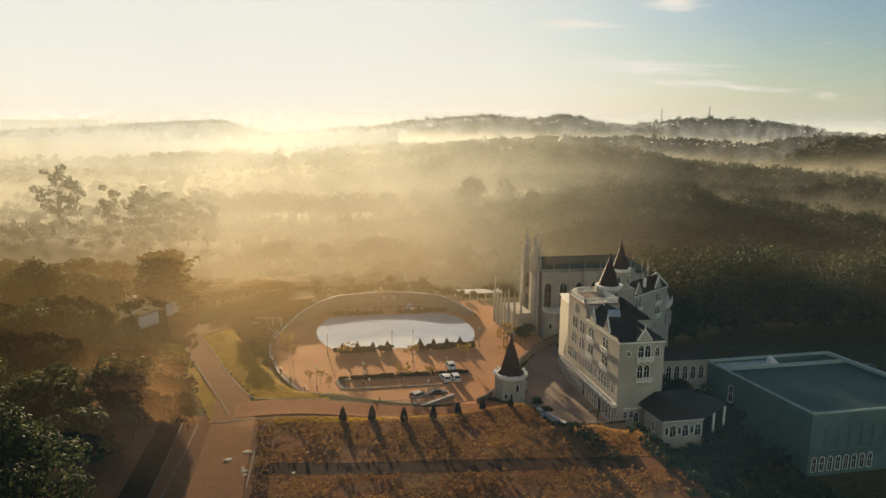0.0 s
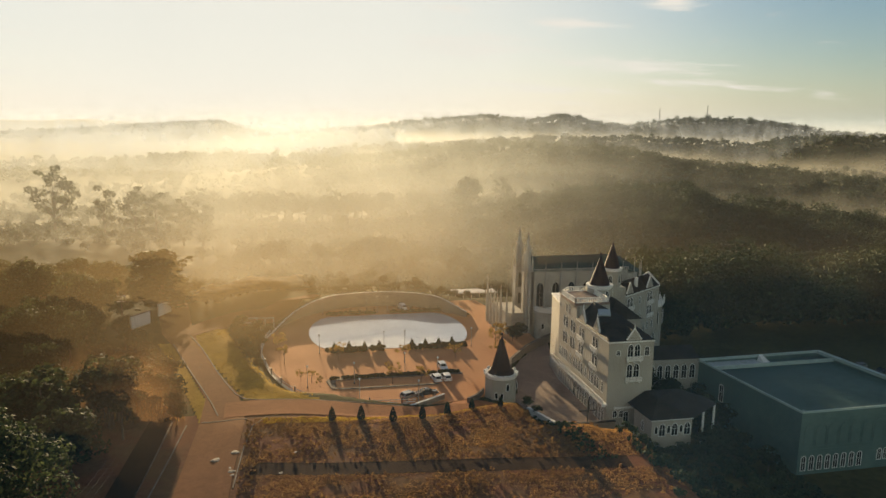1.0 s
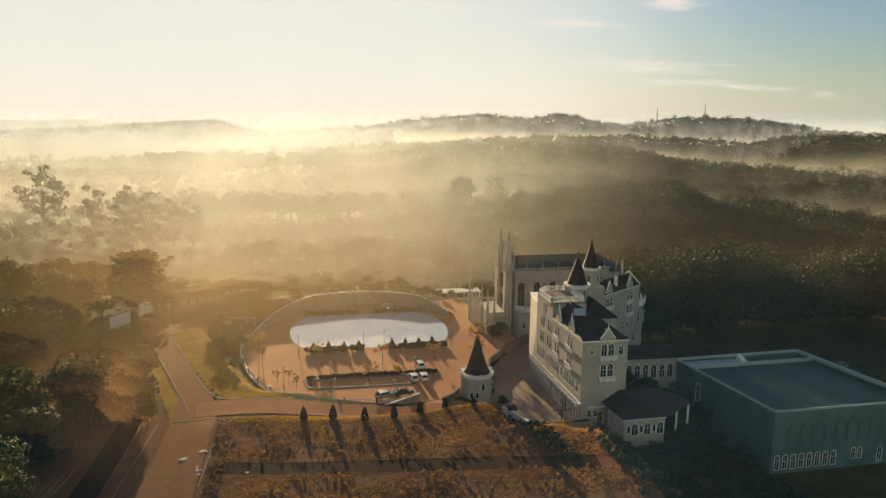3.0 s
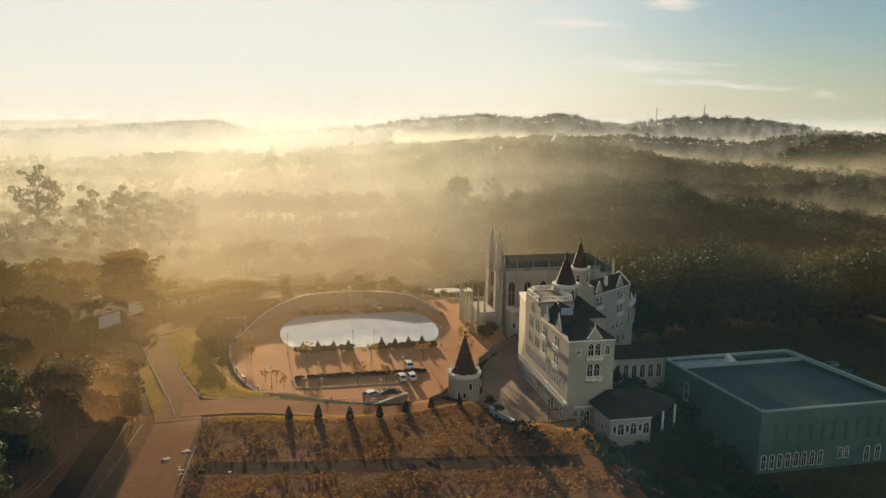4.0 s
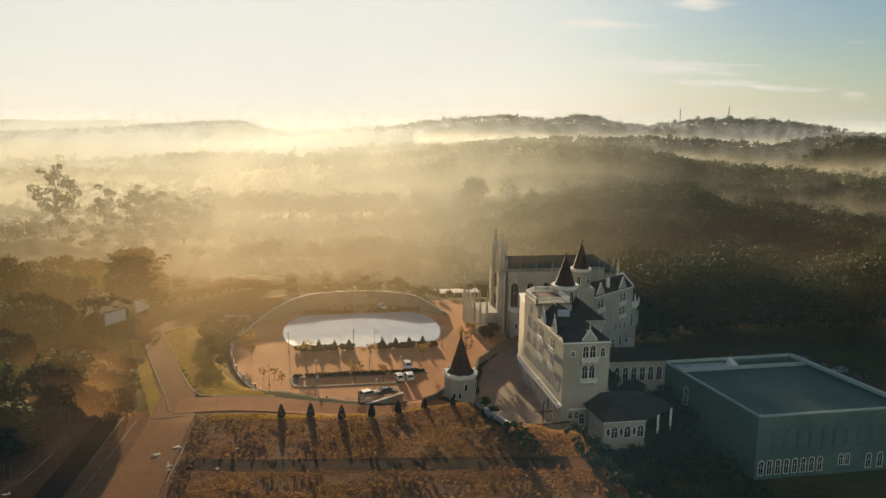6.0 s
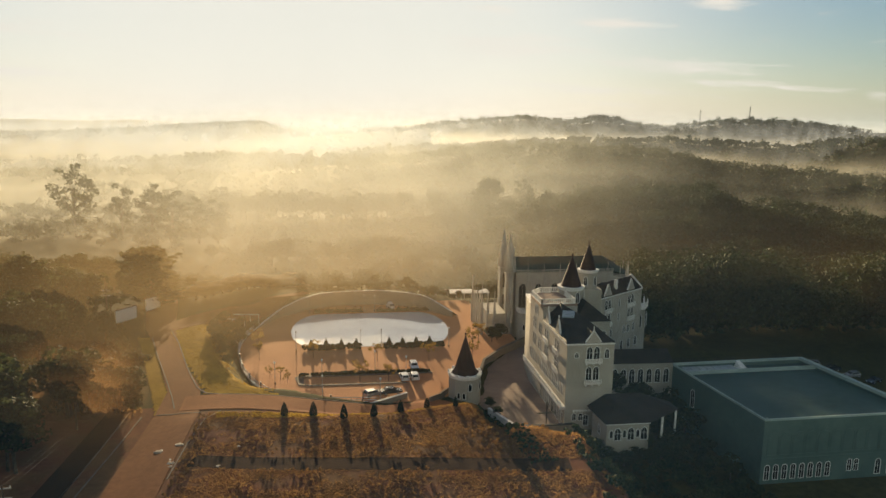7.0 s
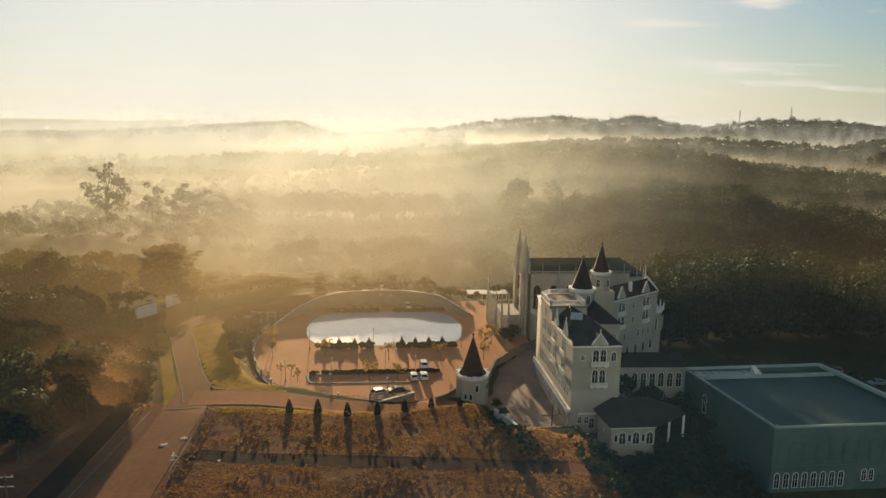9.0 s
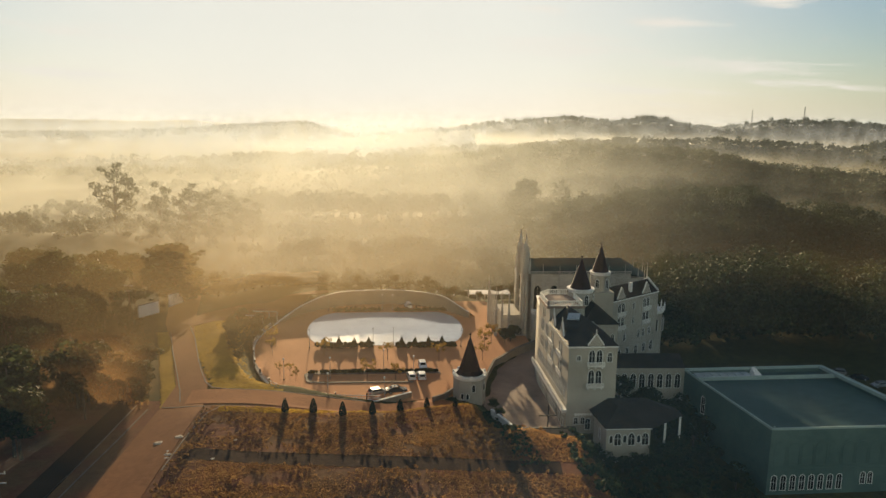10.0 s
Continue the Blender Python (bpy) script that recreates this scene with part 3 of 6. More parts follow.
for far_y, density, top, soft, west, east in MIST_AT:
    # The sheet at 64 m is an added veil that lifts and greens dark tones.
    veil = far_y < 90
    # Warm near and bluish far tones put the colour of the light into the mist.
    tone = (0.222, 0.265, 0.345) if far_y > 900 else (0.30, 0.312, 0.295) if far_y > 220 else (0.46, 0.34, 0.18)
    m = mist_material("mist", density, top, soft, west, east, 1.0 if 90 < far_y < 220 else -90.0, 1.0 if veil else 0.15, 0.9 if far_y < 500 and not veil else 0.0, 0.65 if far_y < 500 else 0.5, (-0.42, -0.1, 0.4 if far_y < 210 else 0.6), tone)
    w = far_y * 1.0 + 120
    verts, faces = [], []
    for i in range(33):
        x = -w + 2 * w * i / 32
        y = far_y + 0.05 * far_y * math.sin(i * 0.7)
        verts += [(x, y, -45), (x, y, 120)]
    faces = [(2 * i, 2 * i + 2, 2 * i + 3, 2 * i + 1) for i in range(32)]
    tagged(new("mist", mesh_of("mist", verts, faces, m, True)), "thin bank of morning mist, its colour toned by distance for the light", "mist", "banks of mist", "stuff")

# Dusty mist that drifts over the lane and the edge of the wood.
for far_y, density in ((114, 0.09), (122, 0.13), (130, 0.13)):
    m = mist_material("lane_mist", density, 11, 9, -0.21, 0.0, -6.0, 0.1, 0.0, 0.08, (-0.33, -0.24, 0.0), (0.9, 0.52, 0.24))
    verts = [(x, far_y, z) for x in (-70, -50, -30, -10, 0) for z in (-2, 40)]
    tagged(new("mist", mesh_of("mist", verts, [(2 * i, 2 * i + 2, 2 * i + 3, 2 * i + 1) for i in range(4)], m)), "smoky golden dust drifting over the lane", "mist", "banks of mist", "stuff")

# Mist lying in the hollows behind the wooded ridges.
for ridge, back, low_by, density in ((0, 75, 7, 0.3), (0, 130, 9, 0.3), (1, 130, 6, 0.36), (1, 210, 9, 0.36), (2, 200, 5, 0.42), (2, 330, 8, 0.42), (3, 260, 2, 0.45)):
    pts = RIDGES[ridge][1]
    level = sum(p[2] for p in pts) / len(pts)
    m = mist_material("hollow_mist", density, level - low_by + 8, 16, 0.2, 0.32, span=(-0.42, -0.1, 0.65), albedo=(0.42, 0.42, 0.38))
    verts = []
    for x, y, z in pts:
        d = math.hypot(x, y)
        verts += [(x + back * x / d, y + back * y / d, -60), (x + back * x / d, y + back * y / d, 70)]
    faces = [(2 * i, 2 * i + 2, 2 * i + 3, 2 * i + 1) for i in range(len(pts) - 1)]
    tagged(new("mist", mesh_of("mist", verts, faces, m, True)), "pale mist lying in a hollow behind a wooded ridge", "mist", "banks of mist", "stuff")

# Thick bright fog in the far valley, added for the glow below the sun.
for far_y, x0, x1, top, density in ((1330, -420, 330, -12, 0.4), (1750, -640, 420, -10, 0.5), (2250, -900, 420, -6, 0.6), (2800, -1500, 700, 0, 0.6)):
    m = mist_material("sun_glow_fog", density, top, 26, 0.06, 0.0, width=0.22, span=(-0.40, -0.06, 0.10), albedo=(0.27, 0.345, 0.49))
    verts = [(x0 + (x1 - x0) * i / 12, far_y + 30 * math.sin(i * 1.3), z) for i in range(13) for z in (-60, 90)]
    tagged(new("fog", mesh_of("fog", verts, [(2 * i, 2 * i + 2, 2 * i + 3, 2 * i + 1) for i in range(12)], m, True)), "thick bright fog added in the far valley for the glow under the sun", "fog", "banks of mist", "stuff")

# ---- trees ----
rng = np.random.default_rng(7)


def leaf_cards(centres, radii, count, size, rnd, flat=0.8):
    """Small leaf clumps, four-cornered, strewn over the outer part of lumps of foliage."""
    pick = rnd.choice(len(centres), count, p=radii ** 2 / (radii ** 2).sum())
    d = rnd.normal(size=(count, 3))
    d /= np.linalg.norm(d, axis=1)[:, None]
    at = centres[pick] + d * (radii[pick] * rnd.uniform(0.72, 1.05, count))[:, None] * np.array([1, 1, flat])
    n = d + rnd.normal(scale=0.32, size=(count, 3))
    n /= np.linalg.norm(n, axis=1)[:, None]
    u = np.cross(n, rnd.normal(size=(count, 3)))
    u /= np.linalg.norm(u, axis=1)[:, None]
    v = np.cross(n, u)
    s = size * rnd.uniform(0.6, 1.4, count)[:, None]
    verts = np.stack([at - s * u, at - 0.7 * s * v, at + s * u, at + 0.7 * s * v], 1).reshape(-1, 3)
    return verts, np.arange(4 * count).reshape(-1, 4)


def limb(bm, a, b, ra, rb, sides=6):
    a, b = Vector(a), Vector(b)
    made = bmesh.ops.create_cone(bm, cap_ends=True, segments=sides, radius1=ra, radius2=rb, depth=(b - a).length)["verts"]
    bmesh.ops.transform(bm, matrix=Matrix.Translation((a + b) / 2) @ (b - a).to_track_quat("Z", "Y").to_matrix().to_4x4(), verts=made)


def make_tree(kind, seed, label):
    """A tree 10 m high at the origin: tapered trunk with limbs, and a crown of leaf clumps."""
    rnd = np.random.default_rng(seed)
    if kind == "round":
        n, cz, spread, r0, r1, base = 26, 6.2, (3.1, 3.1, 2.9), 0.9, 1.5, 2.2
    elif kind == "near":
        n, cz, spread, r0, r1, base = 46, 6.0, (3.2, 3.2, 3.1), 0.55, 1.1, 2.2
    elif kind == "tall":
        n, cz, spread, r0, r1, base = 32, 5.6, (2.7, 2.7, 3.9), 0.5, 1.0, 2.2
    elif kind == "flat":
        n, cz, spread, r0, r1, base = 20, 7.6, (3.6, 3.6, 1.3), 0.8, 1.3, 4.5
    else:
        n, cz, spread, r0, r1, base = 44, 5.0, (2.0, 2.0, 4.2), 0.7, 1.2, 0.6
    c = rnd.normal(size=(n, 3))
    c /= np.linalg.norm(c, axis=1)[:, None]
    c = c * rnd.uniform(0.45, 1.0, n)[:, None] * np.array(spread) + np.array([0, 0, cz])
    if kind == "dense":
        n = 80
        hz, turn = rnd.uniform(0.9, 8.9, n), rnd.uniform(0, 2 * np.pi, n)
        out = 1.75 * np.sqrt(np.clip(1 - ((hz - 3.7) / 5.6) ** 2, 0.02, 1)) * rnd.uniform(0.55, 1.0, n)
        c = np.stack([np.cos(turn) * out, np.sin(turn) * out, hz], 1)
    r = rnd.uniform(r0, r1, n)
    root = thing("tree", (0, 0, 0), label, "tree")
    bm = bmesh.new()
    limb(bm, (0, 0, -0.6), (0.1, 0, base), 0.24, 0.17, 8)
    limb(bm, (0.1, 0, base), (0.0, 0.1, cz + 1.2), 0.17, 0.05, 7)
    for i in range(0, n, 2):
        z = base + (c[i, 2] - base) * rnd.uniform(0.1, 0.6)
        limb(bm, (0.05, 0.05, max(z, 1.0)), c[i], 0.08, 0.02, 5)
    part("trunk", bm, BARK, root, smooth=True)
    verts, faces = leaf_cards(c, r, {"near": 9000, "round": 1500, "tall": 1900, "flat": 1200, "dense": 2600}[kind], {"tall": 0.16, "near": 0.10}.get(kind, 0.29), rnd, 0.55 if kind == "tall" else 0.8)
    crown = new("crown", mesh_of("crown", verts, faces, LEAF))
    crown.parent = root
    return root


def make_palm(seed):
    rnd = np.random.default_rng(seed)
    root = thing("palm", (0, 0, 0), "palm with arching fronds above a garden wall", "palm", "palms behind the car park")
    bm = bmesh.new()
    limb(bm, (0, 0, -0.4), (0.15, 0, 3.0), 0.22, 0.16, 8)
    limb(bm, (0.15, 0, 3.0), (0.2, 0.05, 5.4), 0.16, 0.12, 8)
    part("trunk", bm, BARK, root, smooth=True)
    for k in range(20):
        a = 2 * math.pi * k / 20 + rnd.uniform(-0.2, 0.2)
        up = rnd.uniform(0.2, 1.6)
        bm = bmesh.new()
        spine = [Vector((0.2, 0.05, 5.4)) + Vector((math.cos(a) * r, math.sin(a) * r, up * r - 0.42 * r * r)) for r in np.linspace(0.1, 3.0, 8)]
        side = Vector((-math.sin(a), math.cos(a), 0))
        for i, (p, q) in enumerate(zip(spine, spine[1:])):
            for s in (-1, 1):
                for f in (0.0, 0.5):
                    g = p.lerp(q, f)
                    w = 0.95 * math.sin(math.pi * (i + f + 0.6) / 8.2)
                    tip = g + side * s * w + (q - p) * 0.8 - Vector((0, 0, 0.25 * w))
                    bm.faces.new([bm.verts.new(v) for v in (g, g + (q - p) * 0.42, tip)])
        part("frond", bm, LEAF_GOLD, root)
    return root


TREES = [make_tree("round", 1, "broad dark green tree in the woods"), make_tree("round", 2, "broad dark green tree in the woods"),
         make_tree("tall", 3, "tall slender eucalyptus with open crown in the mist"), make_tree("flat", 4, "flat-crowned tree above the woods"),
         make_tree("dense", 5, "dense dark conical tree beside the white gate wall"), make_tree("tall", 6, "tall slender eucalyptus with open crown in the mist"),
         make_tree("round", 8, "broad dark green tree in the woods"), make_tree("near", 9, "large leafy tree close to the lane")]
unused = set(range(len(TREES)))


def plant(kind, x, y, h, wide=1.0, turn=None, label=""):
    z = ground_z(x, y)
    turn = rng.uniform(0, 360) if turn is None else turn
    m = pose(x, y, z, 0, 0, turn)
    src = TREES[kind]
    if kind in unused:
        unused.discard(kind)
        src.matrix_basis, ob = m, src
    else:
        ob = copy_thing(src, m)
    ob.scale = (h / 10 * wide, h / 10 * wide, h / 10)
    if label:
        ob["label"] = label
    return ob


# Trees that stand out one by one.
plant(2, -112, 371, 40, 0.95, label="very tall eucalyptus with open tiered crown, hazy in the mist")
plant(5, -91, 374, 30, 0.8)
plant(2, -77, 376, 32, 1.0)
plant(5, -68, 380, 28, 1.1)
plant(2, -56, 384, 27, 1.0)
plant(5, -47, 388, 25, 1.1)
plant(2, -118, 300, 20, 1.2)
plant(3, -52, 267, 16, 0.62, label="small tree with a leaning trunk and umbrella crown")
plant(3, -64, 262, 13, 0.7)
plant(3, -43, 272, 14, 0.7)
plant(4, -35.5, 203, 17.5, 2.1)
plant(3, 64, 518, 20, 1.0)
plant(6, 133, 546, 34, 0.9, label="large spreading tree on the misty slope")
plant(2, 162, 550, 34, 0.9)
plant(7, -32.5, 80, 22, 1.15, label="large leafy tree with glossy clumps close to the lane")
plant(7, -38, 77, 19, 1.3, label="large leafy tree with glossy clumps close to the lane")
plant(7, -31, 71, 17, 1.2, label="large leafy tree with glossy clumps close to the lane")
# The wood beside the lane.
for i in range(95):
    y = rng.uniform(96, 262)
    edge = -38 if y < 190 else -46
    if y < 130:
        edge = -20
    x = edge - 6 - abs(rng.normal(0, 30))
    h = rng.uniform(8, 15)
    plant(int(rng.choice([0, 1, 6, 3], p=[0.3, 0.3, 0.3, 0.1])), x, y, h, rng.uniform(0.9, 1.25))
for i in range(30):
    y = rng.uniform(127, 152) if i < 20 else rng.uniform(152, 192)
    plant(int(rng.choice([0, 1, 6])), -16.8 - (y - 125) * 0.315 - 4.0 - rng.uniform(0, 11), y, rng.uniform(4.0, 7.0), rng.uniform(1.0, 1.4), label="bushy tree on the bank beside the lane")
for i in range(16):
    plant(int(rng.choice([0, 1, 6])), rng.uniform(-85, -43), rng.uniform(208, 240), rng.uniform(8, 12), rng.uniform(1.0, 1.3))
for x, y, h in ((-33, 213, 5.0), (-28, 219, 4.5), (-35, 222, 6.5), (-29, 230, 6.0), (-22, 229, 4.6), (-25, 237, 6.5), (-17, 233, 5.0), (-38, 232, 8), (-29, 209, 4.0)):
    plant(int(rng.choice([0, 1, 6])), x, y, h, 1.3)
for x, y, h in ((-19.4, 122.8, 4.2), (-20.4, 126.4, 4.8), (-21.6, 129.6, 5.2), (-22.8, 132.8, 5.0), (-24.0, 136.2, 5.6), (-25.2, 139.6, 5.2), (-26.6, 143.2, 6.0), (-28.0, 147, 5.4), (-29.4, 151, 5.8), (-31, 155.4, 5.6), (-32.4, 160, 5.2), (-34, 165, 5.6)):
    plant(int(rng.choice([0, 1, 6])), x, y, h, 1.2, label="bushy tree in a row beside the grass strip")
for x, y, h in ((-21.5, 128, 7.5), (-24.5, 131, 8.5), (-28, 127, 9), (-26, 137, 8), (-31, 134, 9), (-23.5, 141.5, 6.5), (-29.5, 143, 8)):
    plant(int(rng.choice([0, 1, 6])), x, y, h, 1.25, label="bushy tree on the bank beside the lane")
# Loose trees and groves in the valley.
for i in range(60):
    x, y = rng.uniform(-45, 85), rng.uniform(262, 345)
    plant(int(rng.choice([0, 1, 6])), x, y, rng.uniform(7, 13), rng.uniform(1.0, 1.4))
for i in range(34):
    plant(int(rng.choice([2, 5])), -105 + i * 4.9 + rng.uniform(-1, 1), 508 + rng.uniform(-8, 10), rng.uniform(18, 23), rng.uniform(1.0, 1.4), label="slender tree in a long row fading in the mist")


def forest(name, count, place, h0, h1, cards, size, label, seed, mat=None):
    """Far woods: many small crowns of leaf clumps, nobody could count them."""
    rnd = np.random.default_rng(seed)
    x, y = place(rnd, count)
    z = height(x, y)
    h = rnd.uniform(h0, h1, len(x)) * (0.92 + 0.28 * rough_noise(x, y, 17.0))
    lumps = 9
    c = rnd.normal(size=(len(x), lumps, 3))
    c /= np.linalg.norm(c, axis=2)[..., None]
    c = c * rnd.uniform(0.5, 1.15, (len(x), lumps, 1)) * np.array([0.33, 0.33, 0.24]) * h[:, None, None]
    c[..., 0] += x[:, None]
    c[..., 1] += y[:, None]
    c[..., 2] += (z + 0.62 * h)[:, None]
    r = (h[:, None] * rnd.uniform(0.10, 0.21, (len(x), lumps))).ravel()
    verts, faces = leaf_cards(c.reshape(-1, 3), r, len(x) * cards, size, rnd, 0.85)
    tagged(new(name, mesh_of(name, verts, faces, mat or LEAF_FAR)), label, "weeds" if mat else "woods", kind="stuff")


def strewn(boxes):
    def place(rnd, count):
        x, y = [], []
        share = count // len(boxes)
        for x0, x1, y0, y1 in boxes:
            x.append(rnd.uniform(x0, x1, share))
            y.append(rnd.uniform(y0, y1, share))
        x, y = np.concatenate(x), np.concatenate(y)
        keep = (ring(x, y) > 1.25) & ~((x < 132) & (y < 176)) & ~((x < 100) & (y < 240))
        return x[keep], y[keep]
    return place


def along(ridge, wide, low=0.0, high=1.0):
    pts = np.array(RIDGES[ridge][1], float)[:, :2]
    seg = np.r_[0, np.cumsum(np.hypot(*np.diff(pts, axis=0).T))]
    def place(rnd, count):
        s = rnd.uniform(low, high, count) * seg[-1]
        x, y = np.interp(s, seg, pts[:, 0]), np.interp(s, seg, pts[:, 1])
        return x + rnd.normal(0, wide, count), y + rnd.normal(-wide * 0.3, wide, count)
    return place


forest("garden_woods", 520, lambda r, n: (r.uniform(-34, 96, n), 240 + 105 * r.uniform(0, 1, n) ** 1.3), 4, 8.5, 110, 0.36, "scrub and small trees behind the car park", 10)
forest("garden_shrubs", 420, lambda r, n: (r.uniform(-16, 56, n), 225 + 20 * r.uniform(0, 1, n)), 1.2, 2.3, 90, 0.2, "low shrubs behind the wall of the car park", 9)
forest("verge_shrubs", 260, lambda r, n: (r.uniform(4, 46, n), 212.5 + 9.0 * r.uniform(0, 1, n)), 0.7, 1.3, 60, 0.13, "low shrubs close behind the wall of the car park", 7)
# Scrub strewn along the gate turret's shadow to broaden its dark strip.
forest("shadow_scrub", 330, lambda r, n: ((lambda v: (44.2 + (130 - v) * 0.12 + r.uniform(-2.2, 2.2, n), v))(r.uniform(97, 130, n))), 0.4, 1.1, 60, 0.12, "dark scrub on the bank below the forecourt wall, filling out the turret's shadow", 23)
forest("slope_scrub", 520, lambda r, n: (53 + 39 * r.uniform(0, 1, n) ** 0.75, r.uniform(84, 110, n) + 0.0), 1.4, 3.2, 90, 0.22, "dark scrub on the slope below the castle", 8)
forest("near_woods", 1000, strewn([(98, 290, 176, 300), (105, 430, 285, 430)]), 10, 21, 230, 0.42, "dark dense woods behind the castle", 11)
forest("hall_woods", 420, lambda r, n: (r.uniform(97, 215, n), r.uniform(178, 206, n)), 17, 25, 190, 0.38, "tall dark woods behind the hall", 21)
# Undergrowth added to close the gaps where sun would reach the hall roof.
forest("sun_block_thicket", 800, lambda r, n: (r.uniform(95, 215, n), r.uniform(180, 207, n)), 8, 14, 60, 0.75, "dark undergrowth added behind the hall to keep sun off its roof", 22)
forest("hill_woods", 1400, along(0, 55), 7, 20, 120, 0.6, "dense woods on the near hill", 12)
forest("second_ridge_woods", 2600, along(1, 95), 7, 17, 40, 1.15, "woods along a misty ridge", 13)
forest("third_ridge_woods", 2200, along(2, 140), 9, 15, 28, 1.7, "woods along a misty ridge", 14)
forest("far_ridge_woods", 2600, along(3, 130), 9, 22, 24, 2.0, "trees on the skyline of a far ridge", 15)
forest("west_ridge_woods", 1800, along(6, 90), 8, 15, 30, 1.5, "trees on a bright misty ridge", 16)
forest("west_far_woods", 1500, along(5, 120), 10, 17, 22, 2.4, "trees on a far bright ridge", 17)
forest("valley_woods", 1400, strewn([(-200, 140, 345, 500), (-260, 200, 540, 860)]), 6, 12, 50, 0.9, "scattered trees in the misty valley", 18)
forest("skyline_grove", 60, lambda r, n: (730 + r.uniform(0, 150, n), 2185 - r.uniform(0, 60, n)), 20, 30, 60, 1.6, "grove of tall trees on the far skyline", 19)
forest("mast_grove", 90, lambda r, n: (1050 + r.uniform(0, 420, n), 2000 - r.uniform(0, 260, n)), 14, 26, 50, 1.6, "scattered tall trees on the far skyline", 20)

# ---- building helpers ----
from mathutils.geometry import tessellate_polygon


def arch(u, v, w, h, pointed=True, n=4):
    """The outline of an arched opening, anticlockwise from its lower left corner; u: its middle, v: its foot."""
    spring = v + h - w * (0.80 if pointed else 0.5)
    pts = [(u - w / 2, v), (u + w / 2, v), (u + w / 2, spring)]
    if pointed:
        for i in range(1, n):
            a = radians(53) * i / n
            pts.append((u - w / 2 + w * math.cos(a), spring + w * math.sin(a)))
        pts.append((u, v + h))
        for i in range(n - 1, 0, -1):
            a = radians(53) * i / n
            pts.append((u + w / 2 - w * math.cos(a), spring + w * math.sin(a)))
    else:
        for i in range(1, 2 * n):
            a = math.pi * i / (2 * n)
            pts.append((u + w / 2 * math.cos(a), spring + w / 2 * math.sin(a)))
    pts.append((u - w / 2, spring))
    return pts


def slab(outline, holes, m, thick):
    """An upright slab with real openings: outline and holes in (along, up), outer face towards -y of m."""
    loops = [outline] + holes
    flat = [p for l in loops for p in l]
    tris = tessellate_polygon([[Vector((u, v, 0)) for u, v in l] for l in loops])
    bm = bmesh.new()
    outer = [bm.verts.new(m @ Vector((u, 0, v))) for u, v in flat]
    inner = [bm.verts.new(m @ Vector((u, thick, v))) for u, v in flat]
    for t in tris:
        if len(set(t)) == 3:
            for ring_, order in ((outer, t), (inner, t[::-1])):
                try:
                    bm.faces.new([ring_[i] for i in order])
                except ValueError:
                    pass
    k = 0
    for l in loops:
        for i in range(len(l)):
            a, b = k + i, k + (i + 1) % len(l)
            bm.faces.new((outer[a], outer[b], inner[b], inner[a]))
        k += len(l)
    bmesh.ops.recalc_face_normals(bm, faces=bm.faces)
    return bm


WINDOWS = {}


def window(parent, m, u, v, w, h, pointed=True, mat=None):
    """A window in its opening: a moulded frame with a mullion, and a pane set back. Alike windows share their meshes."""
    key = (round(w, 2), round(h, 2), pointed, mat)
    if key not in WINDOWS:
        bm = bmesh.new()
        rim_out, rim_in = arch(0, -0.04, w + 0.18, h + 0.14, pointed), arch(0, 0.04, w - 0.06, h - 0.08, pointed)
        a = [[bm.verts.new((p, y, q)) for p, q in l] for l, y in ((rim_out, -0.025), (rim_in, -0.025), (rim_in, 0.035), (rim_out, 0.01))]
        n = len(rim_out)
        for i in range(n):
            j = (i + 1) % n
            for s, t in ((0, 1), (1, 2), (3, 0)):
                bm.faces.new((a[s][i], a[s][j], a[t][j], a[t][i]))
        if w > 0.7:
            box(bm, -0.03, 0.03, 0.0, 0.03, 0.05, h - 0.25)
            box(bm, -w / 2 + 0.05, w / 2 - 0.05, 0.0, 0.03, h * 0.55, h * 0.55 + 0.05)
        bmesh.ops.recalc_face_normals(bm, faces=bm.faces)
        frame_me = bpy.data.meshes.new("window")
        bm.to_mesh(frame_me)
        bm.free()
        frame_me.materials.append(mat or TRIM)
        pane = slab(arch(0, 0.02, w - 0.02, h - 0.04, pointed), [], Matrix.Translation((0, 0.03, 0)), 0.03)
        pane_me = bpy.data.meshes.new("pane")
        pane.to_mesh(pane_me)
        pane.free()
        pane_me.materials.append(PANE)
        WINDOWS[key] = frame_me, pane_me
    ob = new("window", WINDOWS[key][0])
    ob.parent = parent
    ob.matrix_basis = Matrix.Translation(-ORIGIN[parent]) @ m @ Matrix.Translation((u, 0, v))
    glass = new("pane", WINDOWS[key][1])
    glass.parent = ob


def facade(parent, m, outline, wins, mat, thick=0.45, label="", frame_mat=None):
    """One wall of a building with its windows (u, v, w, h[, pointed])."""
    turned = abs(m[0][1]) > 0.3 and thick < 0.6 or thick == 0.5
    if turned:
        lo, hi = min(p[0] for p in outline), max(p[0] for p in outline)
        outline = [(p[0] + (0.008 if p[0] == lo else -0.008 if p[0] == hi else 0), p[1]) for p in outline]
        m = m @ Matrix.Translation((0, -0.006, 0))
    part("wall", slab(outline, [arch(*w) for w in wins], m, thick), mat, parent, label)
    for w in wins:
        window(parent, m, *w, mat=frame_mat)


